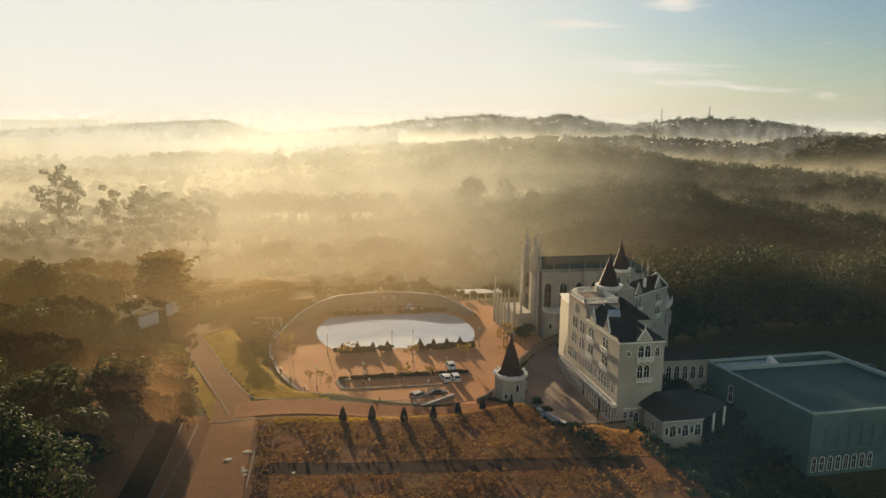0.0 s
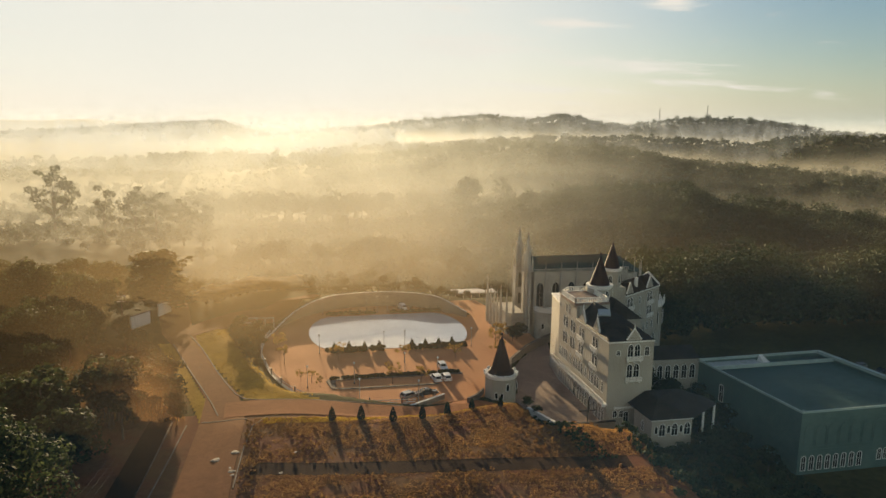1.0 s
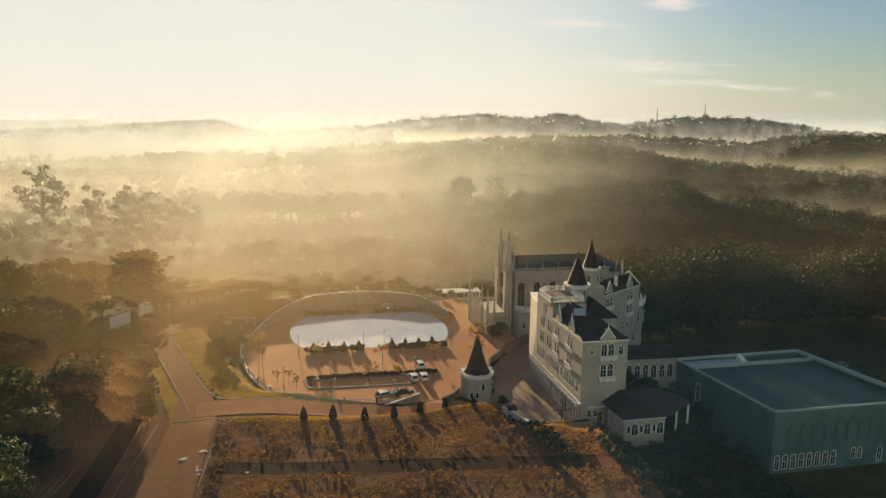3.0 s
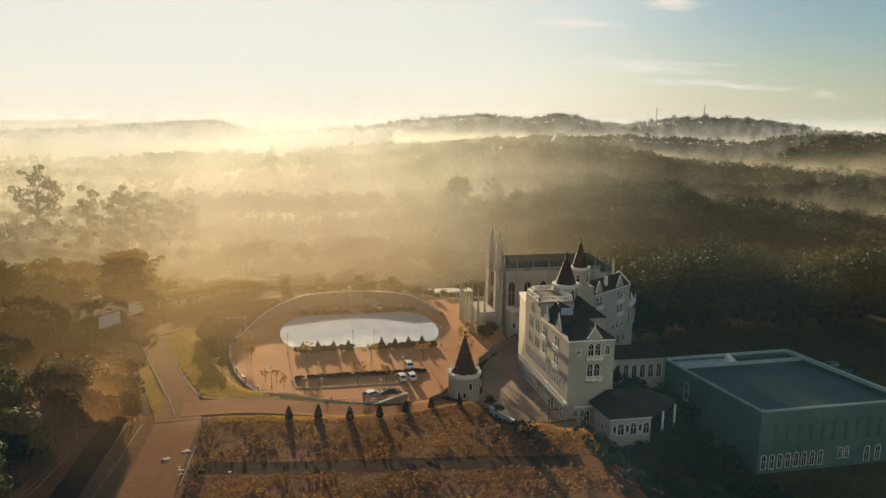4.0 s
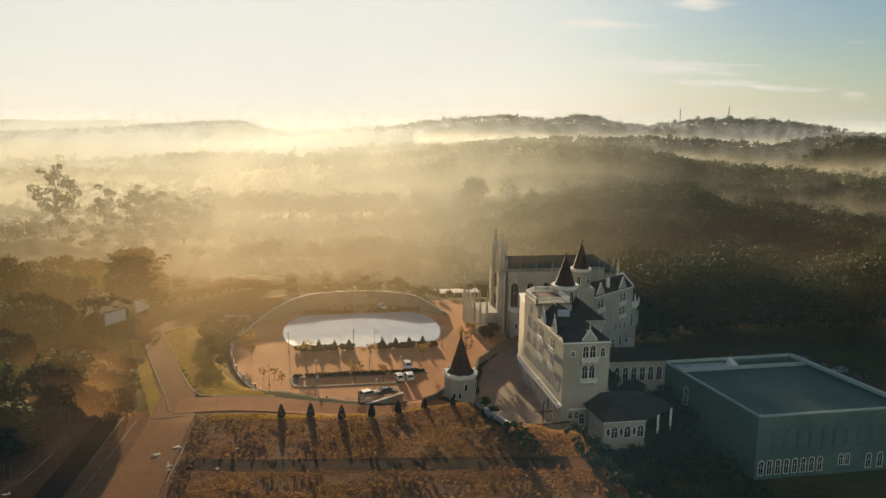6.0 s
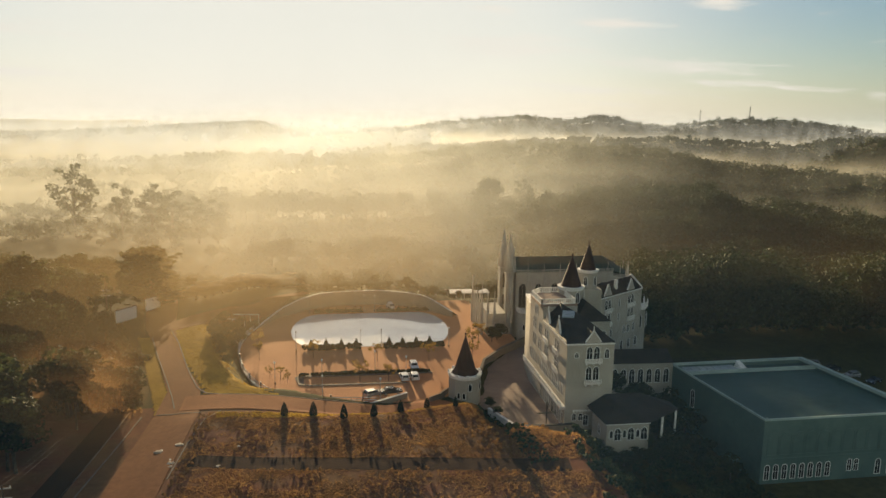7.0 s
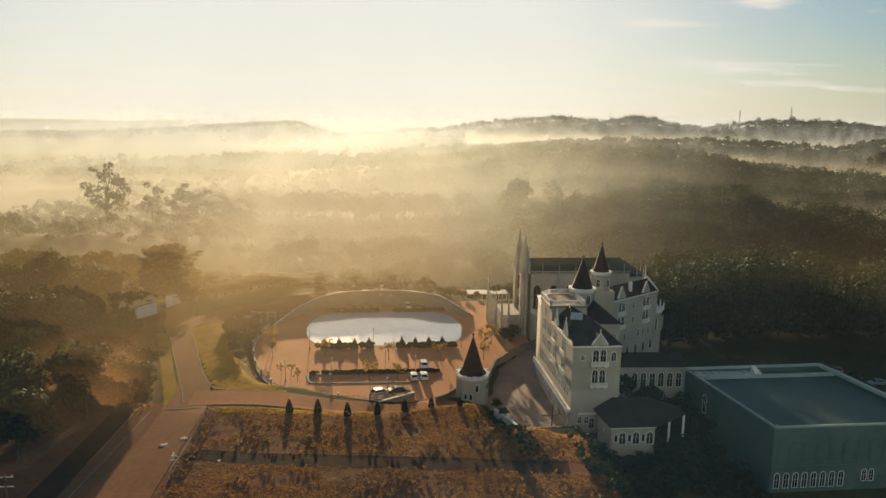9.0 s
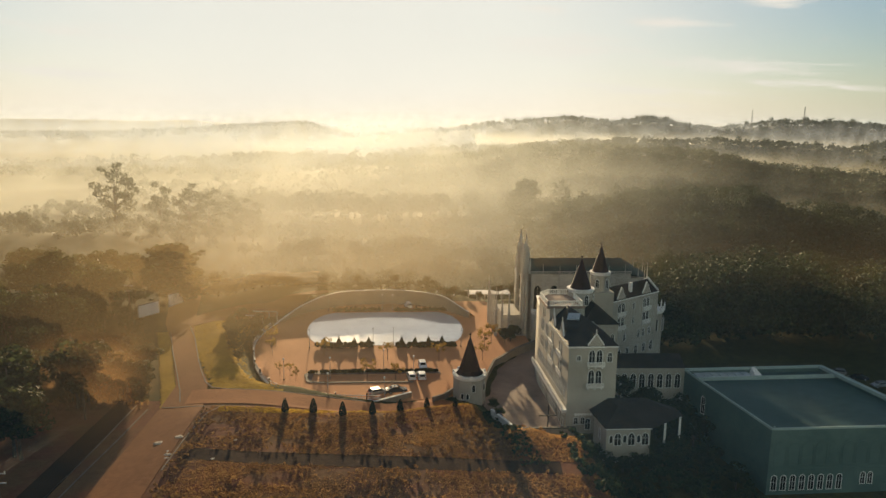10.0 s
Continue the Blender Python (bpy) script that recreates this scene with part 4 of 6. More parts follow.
def balustrade(parent, m, u0, u1, y, z, h=0.9, gap=0.4, mat=None, name="balustrade"):
    bm = bmesh.new()
    box(bm, u0, u1, y - 0.12, y + 0.12, z + h - 0.14, z + h, m)
    box(bm, u0, u1, y - 0.12, y + 0.12, z, z + 0.12, m)
    n = max(1, int((u1 - u0) / gap))
    for i in range(n + 1):
        u = u0 + (u1 - u0) * i / n
        r = 0.13 if i % 6 == 0 else 0.07
        box(bm, u - r, u + r, y - r, y + r, z, z + h, m)
    part(name, bm, mat or TRIM, parent)


def balcony(parent, m, u, v, w, deep=0.7):
    bm = bmesh.new()
    box(bm, u - w / 2, u + w / 2, -deep, 0.0, v - 0.18, v, m, 0.03)
    for s in (-0.8, 0, 0.8):
        box(bm, u + s * w / 2 - 0.1, u + s * w / 2 + 0.1, -deep * 0.7, 0.0, v - 0.55, v - 0.18, m)
    part("balcony", bm, TRIM, parent)
    balustrade(parent, m, u - w / 2, u + w / 2, -deep + 0.08, v, 0.75, 0.28)


def finial(bm, x, y, z, s=1.0):
    tube(bm, (x, y), 0.07 * s, 0.04 * s, z - 0.1, z + 0.7 * s, 8)
    made = bmesh.ops.create_uvsphere(bm, u_segments=8, v_segments=6, radius=0.2 * s)["verts"]
    bmesh.ops.translate(bm, vec=(x, y, z + 0.45 * s), verts=made)


def pinnacle(bm, x, y, z0, z1, w):
    """A slender square shaft with a small spire."""
    mid = z0 + (z1 - z0) * 0.6
    box(bm, x - w / 2, x + w / 2, y - w / 2, y + w / 2, z0, mid)
    box(bm, x - w * 0.65, x + w * 0.65, y - w * 0.65, y + w * 0.65, mid, mid + w * 0.35)
    made = bmesh.ops.create_cone(bm, cap_ends=True, segments=4, radius1=w * 0.62, radius2=0.02, depth=z1 - mid)["verts"]
    bmesh.ops.transform(bm, matrix=Matrix.Translation((x, y, (z1 + mid) / 2 + w * 0.3)) @ pose(0, 0, 0, 0, 0, 45), verts=made)


def solid(points, faces):
    bm = bmesh.new()
    vs = [bm.verts.new(p) for p in points]
    for f in faces:
        bm.faces.new([vs[i] for i in f])
    bmesh.ops.recalc_face_normals(bm, faces=bm.faces)
    return bm


def round_wall(parent, x, y, r, z0, z1, wins, mat, sides=28, name="turret"):
    """A round wall with arched windows set on it (angle in degrees, foot, width, height)."""
    bm = tube(bmesh.new(), (x, y), r, r, z0, z1, sides)
    part(name, bm, mat, parent, smooth=False)
    for a, v, w, h in wins:
        m = Matrix.Translation((x, y, 0)) @ pose(0, 0, 0, 0, 0, a) @ Matrix.Translation((0, -r - 0.02, 0))
        window(parent, m @ Matrix.Translation((0, -0.18, 0)), 0, v, w, h)


def crown_ring(parent, x, y, r, z, mat, n=12, h=0.7):
    bm = bmesh.new()
    tube(bm, (x, y), r - 0.25, r, z - 0.5, z, 28)
    tube(bm, (x, y), r, r, z, z + 0.25, 28)
    for i in range(n):
        m = Matrix.Translation((x, y, 0)) @ pose(0, 0, 0, 0, 0, 360 * i / n) @ Matrix.Translation((0, -r + 0.14, 0))
        box(bm, -0.28, 0.28, -0.14, 0.14, z + 0.25, z + 0.25 + h, m)
    part("parapet", bm, mat, parent)


def at_wall(x, y, angle):
    return pose(x, y, 0, 0, 0, angle)


# ---- castle ----
castle = thing("castle", (63, 135, -2.2), "white stucco castle with dark roofs, gables and round turrets", "castle")
FOOT = -2.6
# Front of the south block.
front = at_wall(58.8, 120.6, 0)
twin = lambda u, v, w=1.15, h=2.6, s=0.70: [(u - s, v, w, h), (u + s, v, w, h)]
wins = [(1.9, 12.0, 0.8, 1.0, False), *twin(5.1, 11.3, 1.15, 2.8), (7.8, 11.7, 0.95, 1.9), *twin(5.1, 7.2, 1.15, 3.0), (1.9, -0.5, 0.85, 1.4, False), (3.2, -0.5, 0.85, 1.4, False), (4.2, -1.6, 1.0, 2.2, False)]
facade(castle, front, [(0, FOOT), (9.2, FOOT), (9.2, 14.8), (6.6, 14.8), (5.1, 17.0), (3.6, 14.8), (0, 14.8)], wins, STUCCO)
balcony(castle, front, 5.1, 11.1, 3.2)
balcony(castle, front, 5.1, 7.0, 3.2)
bm = bmesh.new()
box(bm, -0.15, 9.35, -0.18, -0.003, 14.5, 14.8, front)
box(bm, 1.6, 5.6, -0.08, -0.003, 1.35, 1.6, front)
for i in range(7):
    box(bm, 1.7 + i * 0.58, 1.95 + i * 0.58, -0.14, -0.08, 1.2, 1.75, front)
part("cornice", bm, TRIM, castle)
# West side of the south block and of the terrace block.
west = at_wall(58.8, 147.0, -90)
wins = []
for i in range(9):
    u = 2.0 + i * 2.78
    wins += [(u - 0.62, -1.9, 0.9, 2.7, False), (u + 0.62, -1.9, 0.9, 2.7, False)] if i not in (3, 6) else [(u, -2.0, 1.4, 3.0)]
    wins += [(u - 0.62, 3.9, 0.95, 2.5), (u + 0.62, 3.9, 0.95, 2.5)] if i % 3 != 2 else [(u, 4.0, 0.9, 2.3)]
for u in (4.0, 8.2, 13.0, 20.0):
    wins += twin(u, 7.7, 1.15, 2.6) + twin(u, 11.2, 1.15, 2.7)
west_line = [(0, FOOT), (26.4, FOOT), (26.4, 14.8), (21.6, 14.8), (20.0, 17.6), (18.4, 14.8), (14.6, 14.8), (13.0, 17.6), (11.4, 14.8), (10.0, 14.8), (10.0, 18.0), (0, 18.0)]
wins += twin(5.0, 14.6, 0.9, 2.2)
facade(castle, west, west_line, wins, STUCCO)
for u in (13.0, 20.0):
    for v in (7.5, 11.1):
        balcony(castle, west, u, v, 3.0, 0.45)
bm = box(bmesh.new(), -0.8, 26.9, -1.1, -0.003, 2.3, 2.6, west, 0.05)
for i in range(14):
    box(bm, i * 2.0 - 0.15, i * 2.0 + 0.15, -0.8, -0.003, 1.7, 2.3, west)
box(bm, 10.2, 26.6, -0.16, -0.003, 14.5, 14.8, west)
part("gallery", bm, TRIM, castle)
balustrade(castle, west, -0.8, 26.9, -1.0, 2.6, 0.95, 0.42)
# East and north sides, mostly out of sight.
facade(castle, at_wall(68.0, 120.6, 90), [(0, FOOT - 6), (16.4, FOOT - 6), (16.4, 14.8), (0, 14.8)], [(3, 11.3, 0.9, 2.2), (6, 11.3, 0.9, 2.2), (3, 7.3, 0.9, 2.2), (10, 7.3, 0.9, 2.2)], STUCCO)
facade(castle, at_wall(68.0, 147.0, 180), [(0, FOOT), (9.2, FOOT), (9.2, 18.0), (0, 18.0)], [(4, 8, 0.9, 2.2), (7, 8, 0.9, 2.2)], STUCCO)
# Main roof: hipped, with the ridge nearer to the west side.
part("roof", solid([(58.6, 120.45, 14.8), (68.2, 120.45, 14.8), (68.2, 130.0, 14.8), (66.6, 130.2, 14.9), (66.6, 136.6, 14.8), (58.6, 136.6, 14.8), (62.3, 136.6, 18.4), (64.8, 130.0, 17.4)],
     [(0, 1, 7), (0, 7, 6), (1, 2, 7), (2, 3, 7), (3, 4, 6, 7), (0, 6, 5), (4, 5, 6), (0, 5, 4, 3, 2, 1)]), ROOF, castle)
for u, d, m in ((5.1, 4.0, front), (13.0, 3.2, west), (20.0, 3.2, west)):
    p = [m @ Vector(q) for q in ((u - 1.5, 0.45, 14.9), (u + 1.5, 0.45, 14.9), (u, 0.45, 16.7), (u, d, 16.7))]
    part("dormer_roof", solid(p, [(0, 2, 3), (2, 1, 3), (0, 1, 2), (0, 3, 1)]), ROOF, castle)
bm = bmesh.new()
for m, u, w, top in ((front, 5.1, 1.5, 17.05), (west, 13.0, 1.6, 17.65), (west, 20.0, 1.6, 17.65)):
    for s in (-1, 1):
        rod(bm, m @ Vector((u + s * w, 0.2, 14.95)), m @ Vector((u, 0.2, top)), 0.16)
    rod(bm, m @ Vector((u, 0.2, top)), m @ Vector((u, 0.2, top + 0.9)), 0.09)
part("coping", bm, TRIM, castle)
SKYGLASS = material("roof_glass", (0.30, 0.34, 0.36), (0.42, 0.46, 0.48), 0.12, 0.6, 0.4, 0.0)
a, b = Vector((64.8, 130.0, 17.4)) - Vector((58.6, 120.45, 14.8)), Vector((62.3, 136.6, 18.4)) - Vector((58.6, 120.45, 14.8))
sky_m = Matrix.Translation((62.3, 131.2, 17.42)) @ a.cross(b).normalized().to_track_quat("Z", "X").to_matrix().to_4x4() @ pose(0, 0, 0, 0, 0, 10)
part("skylight", box(bmesh.new(), -1.3, 1.3, -1.2, 1.2, -0.1, 0.2, sky_m), SKYGLASS, castle, "pale glass skylight")
# Terrace block with its parapet.
terrace = [(58.4, 137.0), (65.5, 137.0), (65.5, 147.0), (60.6, 147.0), (58.4, 144.6)]
part("terrace", sheet(bmesh.new(), [(58.1, 136.7), (66.0, 136.7), (66.0, 147.3), (60.5, 147.3), (58.1, 144.7)], 17.6, 18.1), PLAZA, castle)
part("wall", sheet(bmesh.new(), [(59.26, 136.6), (66.0, 136.6), (66.0, 146.5), (60.8, 146.5), (59.26, 144.6)], 14.0, 17.6), STUCCO, castle)
for (ax, ay), (bx, by) in zip(terrace, terrace[1:] + terrace[:1]):
    balustrade(castle, at_wall(ax, ay, math.degrees(math.atan2(by - ay, bx - ax))), 0, math.dist((ax, ay), (bx, by)), 0, 18.1, 1.1, 0.4)
part("wall", sheet(bmesh.new(), [(58.85, 147.03), (60.0, 155.2), (66.0, 155.2), (66.0, 147.03)], FOOT, 15.4), STUCCO, castle)
part("cornice", sheet(bmesh.new(), [(58.7, 147.06), (59.85, 155.4), (66.1, 155.4), (66.1, 147.06)], 15.4, 15.75), TRIM, castle)
# The two turrets with their spires.
round_wall(castle, 67.5, 145.8, 2.75, 9, 19.6, [(-35, 16.6, 0.95, 2.3), (12, 16.6, 0.95, 2.3), (60, 16.6, 0.95, 2.3)], STUCCO)
crown_ring(castle, 67.5, 145.8, 3.0, 19.6, TRIM, 0)
bm = tube(bmesh.new(), (67.5, 145.8), 2.35, 0.05, 19.7, 26.4, 20)
finial(bm, 67.5, 145.8, 26.2, 1.2)
part("spire", bm, SPIRE, castle, "brown shingled cone with a ball finial")
part("stair_tower", box(bmesh.new(), 71.9, 77.3, 152.6, 158, FOOT - 6, 17.0), STUCCO, castle)
round_wall(castle, 74.6, 155.2, 2.25, 14, 21.2, [(-30, 18.0, 0.85, 2.0), (25, 18.0, 0.85, 2.0), (75, 18.0, 0.85, 2.0)], STUCCO)
crown_ring(castle, 74.6, 155.2, 2.45, 21.2, TRIM, 0)
bm = tube(bmesh.new(), (74.6, 155.2), 1.95, 0.05, 21.3, 27.6, 20)
finial(bm, 74.6, 155.2, 27.4, 1.2)
part("spire", bm, SPIRE, castle, "brown shingled cone with a ball finial")
# Core between the blocks.
part("wall", box(bmesh.new(), 66.0, 73.5, 137.2, 158, FOOT - 6, 14.0), STUCCO, castle)
part("roof", solid([(65.8, 137, 14), (73.8, 137, 14), (73.8, 158, 14), (65.8, 158, 14), (69.5, 141, 17.5), (69.5, 156, 17.5)], [(0, 1, 4), (1, 2, 5, 4), (2, 3, 5), (3, 0, 4, 5), (0, 3, 2, 1)]), ROOF, castle)
core = at_wall(69.3, 137.2, 0)
for u, v in ((1.6, 10.4), (1.6, 7.0), (3.0, 10.4)):
    window(castle, core @ Matrix.Translation((0, -0.22, 0)), u, v, 0.8, 1.6)
# East wing, turned towards the south-east.
wing = at_wall(76.0, 153.8, 34.5)
wins = []
for u in (5.8, 15.6):
    wins += twin(u, 10.6, 1.15, 2.7) + twin(u, 7.2, 1.15, 2.6)
wins += [(u, 3.6, 0.95, 2.0) for u in (4.0, 7.6, 13.2, 15.0, 17.4)] + [(u, -0.6, 1.2, 2.4, False) for u in (2.5, 5.8, 9.0, 12.4, 15.6, 18.6)] + [(10.6, 11.0, 0.8, 1.8), (10.6, 7.4, 0.8, 1.8)]
facade(castle, wing, [(0, FOOT - 6), (20.4, FOOT - 6), (20.4, 14.2), (17.2, 14.2), (15.6, 17.1), (14.0, 14.2), (7.4, 14.2), (5.8, 17.1), (4.2, 14.2), (0, 14.2)], wins, STUCCO)
for u in (5.8, 15.6):
    balcony(castle, wing, u, 10.4, 3.0, 0.5)
    balcony(castle, wing, u, 7.0, 3.0, 0.5)
facade(castle, wing @ at_wall(20.4, 0, 90), [(0, FOOT - 6), (6.4, FOOT - 6), (6.4, 14.2), (6.2, 14.5), (3.2, 16.9), (0.2, 14.5), (0, 14.2)], [(1.9, 10, 0.95, 2.3), (4.5, 10, 0.95, 2.3)], STUCCO)
facade(castle, wing @ at_wall(20.4, 6.4, 180), [(0, FOOT - 6), (20.4, FOOT - 6), (20.4, 14.2), (0, 14.2)], [], STUCCO)
p = [wing @ Vector(q) for q in ((-0.2, -0.2, 14.2), (20.0, -0.2, 14.2), (20.0, 6.6, 14.2), (-0.2, 6.6, 14.2), (-0.2, 3.2, 16.7), (20.0, 3.2, 16.7))]
part("roof", solid(p, [(0, 1, 5, 4), (2, 3, 4, 5), (0, 4, 3), (1, 2, 5), (0, 3, 2, 1)]), ROOF, castle)
for u in (5.8, 15.6):
    p = [wing @ Vector(q) for q in ((u - 1.5, 0.45, 14.3), (u + 1.5, 0.45, 14.3), (u, 0.45, 16.8), (u, 3.0, 16.8))]
    part("dormer_roof", solid(p, [(0, 2, 3), (2, 1, 3), (0, 1, 2), (0, 3, 1)]), ROOF, castle)
bm = bmesh.new()
for u in (5.8, 15.6):
    for s in (-1, 1):
        rod(bm, wing @ Vector((u + s * 1.6, 0.2, 14.3)), wing @ Vector((u, 0.2, 17.15)), 0.16)
for a, b in (((20.2, -0.1, 14.4), (20.2, 3.2, 17.1)), ((20.2, 6.5, 14.4), (20.2, 3.2, 17.1))):
    rod(bm, wing @ Vector(a), wing @ Vector(b), 0.22)
box(bm, -0.1, 20.5, -0.16, -0.003, 13.9, 14.2, wing)
box(bm, 10.2, 11.0, 1.0, 1.6, 14.4, 17.4, wing)
part("coping", bm, TRIM, castle)
# Eight-sided bay at the end of the wing.
bay = wing @ Vector((22.2, 2.6, 0))
round_wall(castle, bay.x, bay.y, 2.7, FOOT - 7, 8.6, [(-45, 3.6, 1.0, 3.4), (0, 3.6, 1.0, 3.4), (45, 3.6, 1.0, 3.4), (80, 3.6, 1.0, 3.4)], STUCCO, 8, "bay")
crown_ring(castle, bay.x, bay.y, 2.95, 8.6, TRIM, 8, 0.5)
bm = bmesh.new()
for i in range(8):
    pinnacle(bm, bay.x + 2.9 * math.cos(math.pi * i / 4 + 0.39), bay.y + 2.9 * math.sin(math.pi * i / 4 + 0.39), 8.6, 11.0, 0.3)
part("pinnacles", bm, TRIM, castle)

# ---- low arcade between castle and hall ----
arcade = thing("arcade", (80, 141, -6.5), "low white arcade with a dark roof joining castle and hall", "arcade")
run = at_wall(69.4, 140.6, -2.5)
facade(arcade, run, [(0, -7), (20.4, -7), (20.4, 3.4), (0, 3.4)], [(1.3 + i * 1.95, -1.2, 1.25, 3.3) for i in range(10)], STUCCO)
p = [run @ Vector(q) for q in ((-0.3, -0.4, 3.4), (20.4, -0.4, 3.4), (20.4, 6.4, 3.4), (-0.3, 6.4, 3.4), (-0.3, 4.0, 5.3), (20.4, 4.0, 5.3))]
part("roof", solid(p, [(0, 1, 5, 4), (2, 3, 4, 5), (0, 4, 3), (1, 2, 5), (0, 3, 2, 1)]), ROOF, arcade)
facade(arcade, run @ at_wall(20.4, 6, 180), [(0, -7), (20.4, -7), (20.4, 2.9), (0, 2.9)], [], STUCCO)

# ---- annex below the castle ----
annex = thing("annex", (69, 115, -3), "low white annex with pointed windows and dark hipped roof", "annex")
face = at_wall(63.9, 112.0, 0)
facade(annex, face, [(0, -4.6), (8.0, -4.6), (8.0, 2.5), (0, 2.5)], [(0.9, -0.3, 0.65, 1.5), (2.1, -0.8, 1.25, 2.4), (3.4, -0.3, 0.65, 1.5), (4.6, -0.8, 1.25, 2.4), (5.9, -0.3, 0.65, 1.5), (7.1, -0.8, 1.25, 2.4)], STUCCO)
facade(annex, at_wall(63.4, 118.0, -85), [(0, -4.2), (6.0, -4.2), (6.0, 2.5), (0, 2.5)], [(3.0, -0.7, 0.8, 1.9)], STUCCO)
facade(annex, at_wall(71.9, 112.1, 90), [(0, -6), (8.0, -6), (8.0, 2.5), (0, 2.5)], [(3.0, -1.2, 1.1, 2.8), (5.5, -1.2, 1.1, 2.8)], STUCCO)
part("roof", solid([(63.1, 118.0, 2.5), (63.6, 111.7, 2.5), (72.2, 111.7, 2.5), (79.8, 116.8, 2.5), (66.6, 120.4, 4.7), (67.2, 116.4, 4.7), (73.4, 120.4, 4.7), (63.1, 120.4, 2.5), (79.8, 120.4, 2.5)],
     [(0, 1, 5, 4), (1, 2, 5), (2, 3, 6, 5), (4, 5, 6), (0, 4, 7), (3, 8, 6), (7, 4, 6, 8), (0, 7, 8, 3, 2, 1)]), ROOF, annex)
bm = bmesh.new()
box(bm, -0.2, 8.2, -0.15, -0.003, 2.25, 2.5, face)
for i in (1, 3):
    x, y = 73.4 + i * 1.9, 112.7 + i * 1.25
    box(bm, x - 0.16, x + 0.16, y - 0.16, y + 0.16, -4.0, 2.5)
part("trim", bm, TRIM, annex)

# ---- hall ----
hall = thing("hall", (106, 125, -9.8), "large flat-roofed hall with pale parapet and blank arches", "hall")
h1, h2, h3, h4 = (92.7, 109.3), (125.0, 109.6), (120.9, 140.2), (89.5, 139.3)


def side(a, b):
    return at_wall(*a, math.degrees(math.atan2(b[1] - a[1], b[0] - a[0]))), math.dist(a, b)


m, n = side(h1, h2)
wins = [(1.3 + i * 1.75, -8.8, 1.0, 2.9, False) for i in range(8)] + [(18.0, -8.0, 0.9, 2.3, False), (19.4, -8.0, 0.9, 2.3, False), (24.0, -9.0, 1.1, 3.0, False), (26.5, -9.0, 1.1, 3.0, False)]
facade(hall, m, [(0, -11), (n, -11), (n, 2.9), (0, 2.9)], wins, HALL_WALL, 0.5)
for i in range(12):
    u = 2.0 + i * 2.55
    lo = arch(u, -3.9, 2.0, 4.2, False, 5)
    hi = arch(u, -4.05, 2.3, 4.5, False, 5)
    bm = bmesh.new()
    a = [[bm.verts.new(m @ Vector((p, y, q))) for p, q in l] for l, y in ((hi, -0.12), (lo, -0.12), (lo, -0.004), (hi, -0.004))]
    for k in range(len(lo)):
        j = (k + 1) % len(lo)
        for s, t in ((0, 1), (1, 2), (3, 0)):
            bm.faces.new((a[s][k], a[s][j], a[t][j], a[t][k]))
    bmesh.ops.recalc_face_normals(bm, faces=bm.faces)
    part("blind_arch", bm, HALL_WALL, hall)
part("string_course", box(bmesh.new(), 0, n, -0.15, -0.004, -4.9, -4.6, m), HALL_WALL, hall)
m, n = side(h4, h1)
facade(hall, m, [(0, -11), (n, -11), (n, 2.9), (0, 2.9)], [(8, -3.6, 1.3, 3.8, False)], HALL_WALL, 0.5)
for a, b in ((h2, h3), (h3, h4)):
    m, n = side(a, b)
    facade(hall, m, [(0, -11), (n, -11), (n, 2.9), (0, 2.9)], [], HALL_WALL, 0.5)
part("roof", sheet(bmesh.new(), [(93.1, 109.7), (124.6, 110.0), (121.0, 139.4), (89.9, 138.9)], 1.4, 2.2), HALL_ROOF, hall, "blue-grey membrane roof")
bm = bmesh.new()
for a, b, w, t in ((h1, h2, 0.3, 3.1), (h2, h3, 0.9, 3.4), (h3, h4, 0.4, 3.4), (h4, h1, 0.3, 3.1)):
    m, n = side(a, b)
    box(bm, -0.05, n + 0.05, -0.06, w, 2.75, t, m)
m, n = side((90.0, 134.8), (121.6, 135.3))
box(bm, 0, n, 0, 0.35, 2.1, 3.0, m)
box(bm, 0, 0.25, 0, 0.25, 2.1, 3.0, side((93.6, 110.2), (94, 110.2))[0])
part("parapet", bm, HALL_TRIM, hall)
bm = bmesh.new()
for i in range(7):
    u = 1.2 + i * 1.75
    box(bm, u, u + 1.5, 0.5, 3.9, 2.25, 2.6, m, 0.05)
part("rooflight", bm, SKYGLASS, hall)
p = [m @ Vector(q) for q in ((13.8, 0.5, 2.2), (15.6, 0.5, 2.2), (15.6, 3.8, 2.2), (13.8, 3.8, 2.2), (14.2, 3.8, 3.6), (15.0, 3.8, 3.6))]
part("stair_cover", solid(p, [(0, 1, 5, 4), (1, 2, 5), (0, 4, 3), (2, 3, 4, 5), (0, 3, 2, 1)]), TRIM, hall)

# ---- church ----
church = thing("church", (78, 184, -2.6), "pale stone gothic church with twin spires and slate roof", "church")
south = at_wall(61.0, 178.0, 0)
wins = [(4.0 + i * 4.4, 6.2, 1.9, 6.6) for i in range(6)]
facade(church, south, [(0, -3), (29, -3), (29, 15.8), (0, 15.8)], wins, STONE, 0.6, frame_mat=STONE)
facade(church, at_wall(90, 190, 180), [(0, -3), (29, -3), (29, 15.8), (0, 15.8)], wins, STONE, 0.6, frame_mat=STONE)
facade(church, at_wall(62.6, 190.0, -90), [(0, -3), (12, -3), (12, 15.8), (6, 19.4), (0, 15.8)], [(6, 9.5, 3.0, 6.0), (6, -2.5, 2.4, 5.0)], STONE, 0.6, frame_mat=STONE)
apse = [(90, 178), (94, 180), (96, 184), (94, 188), (90, 190)]
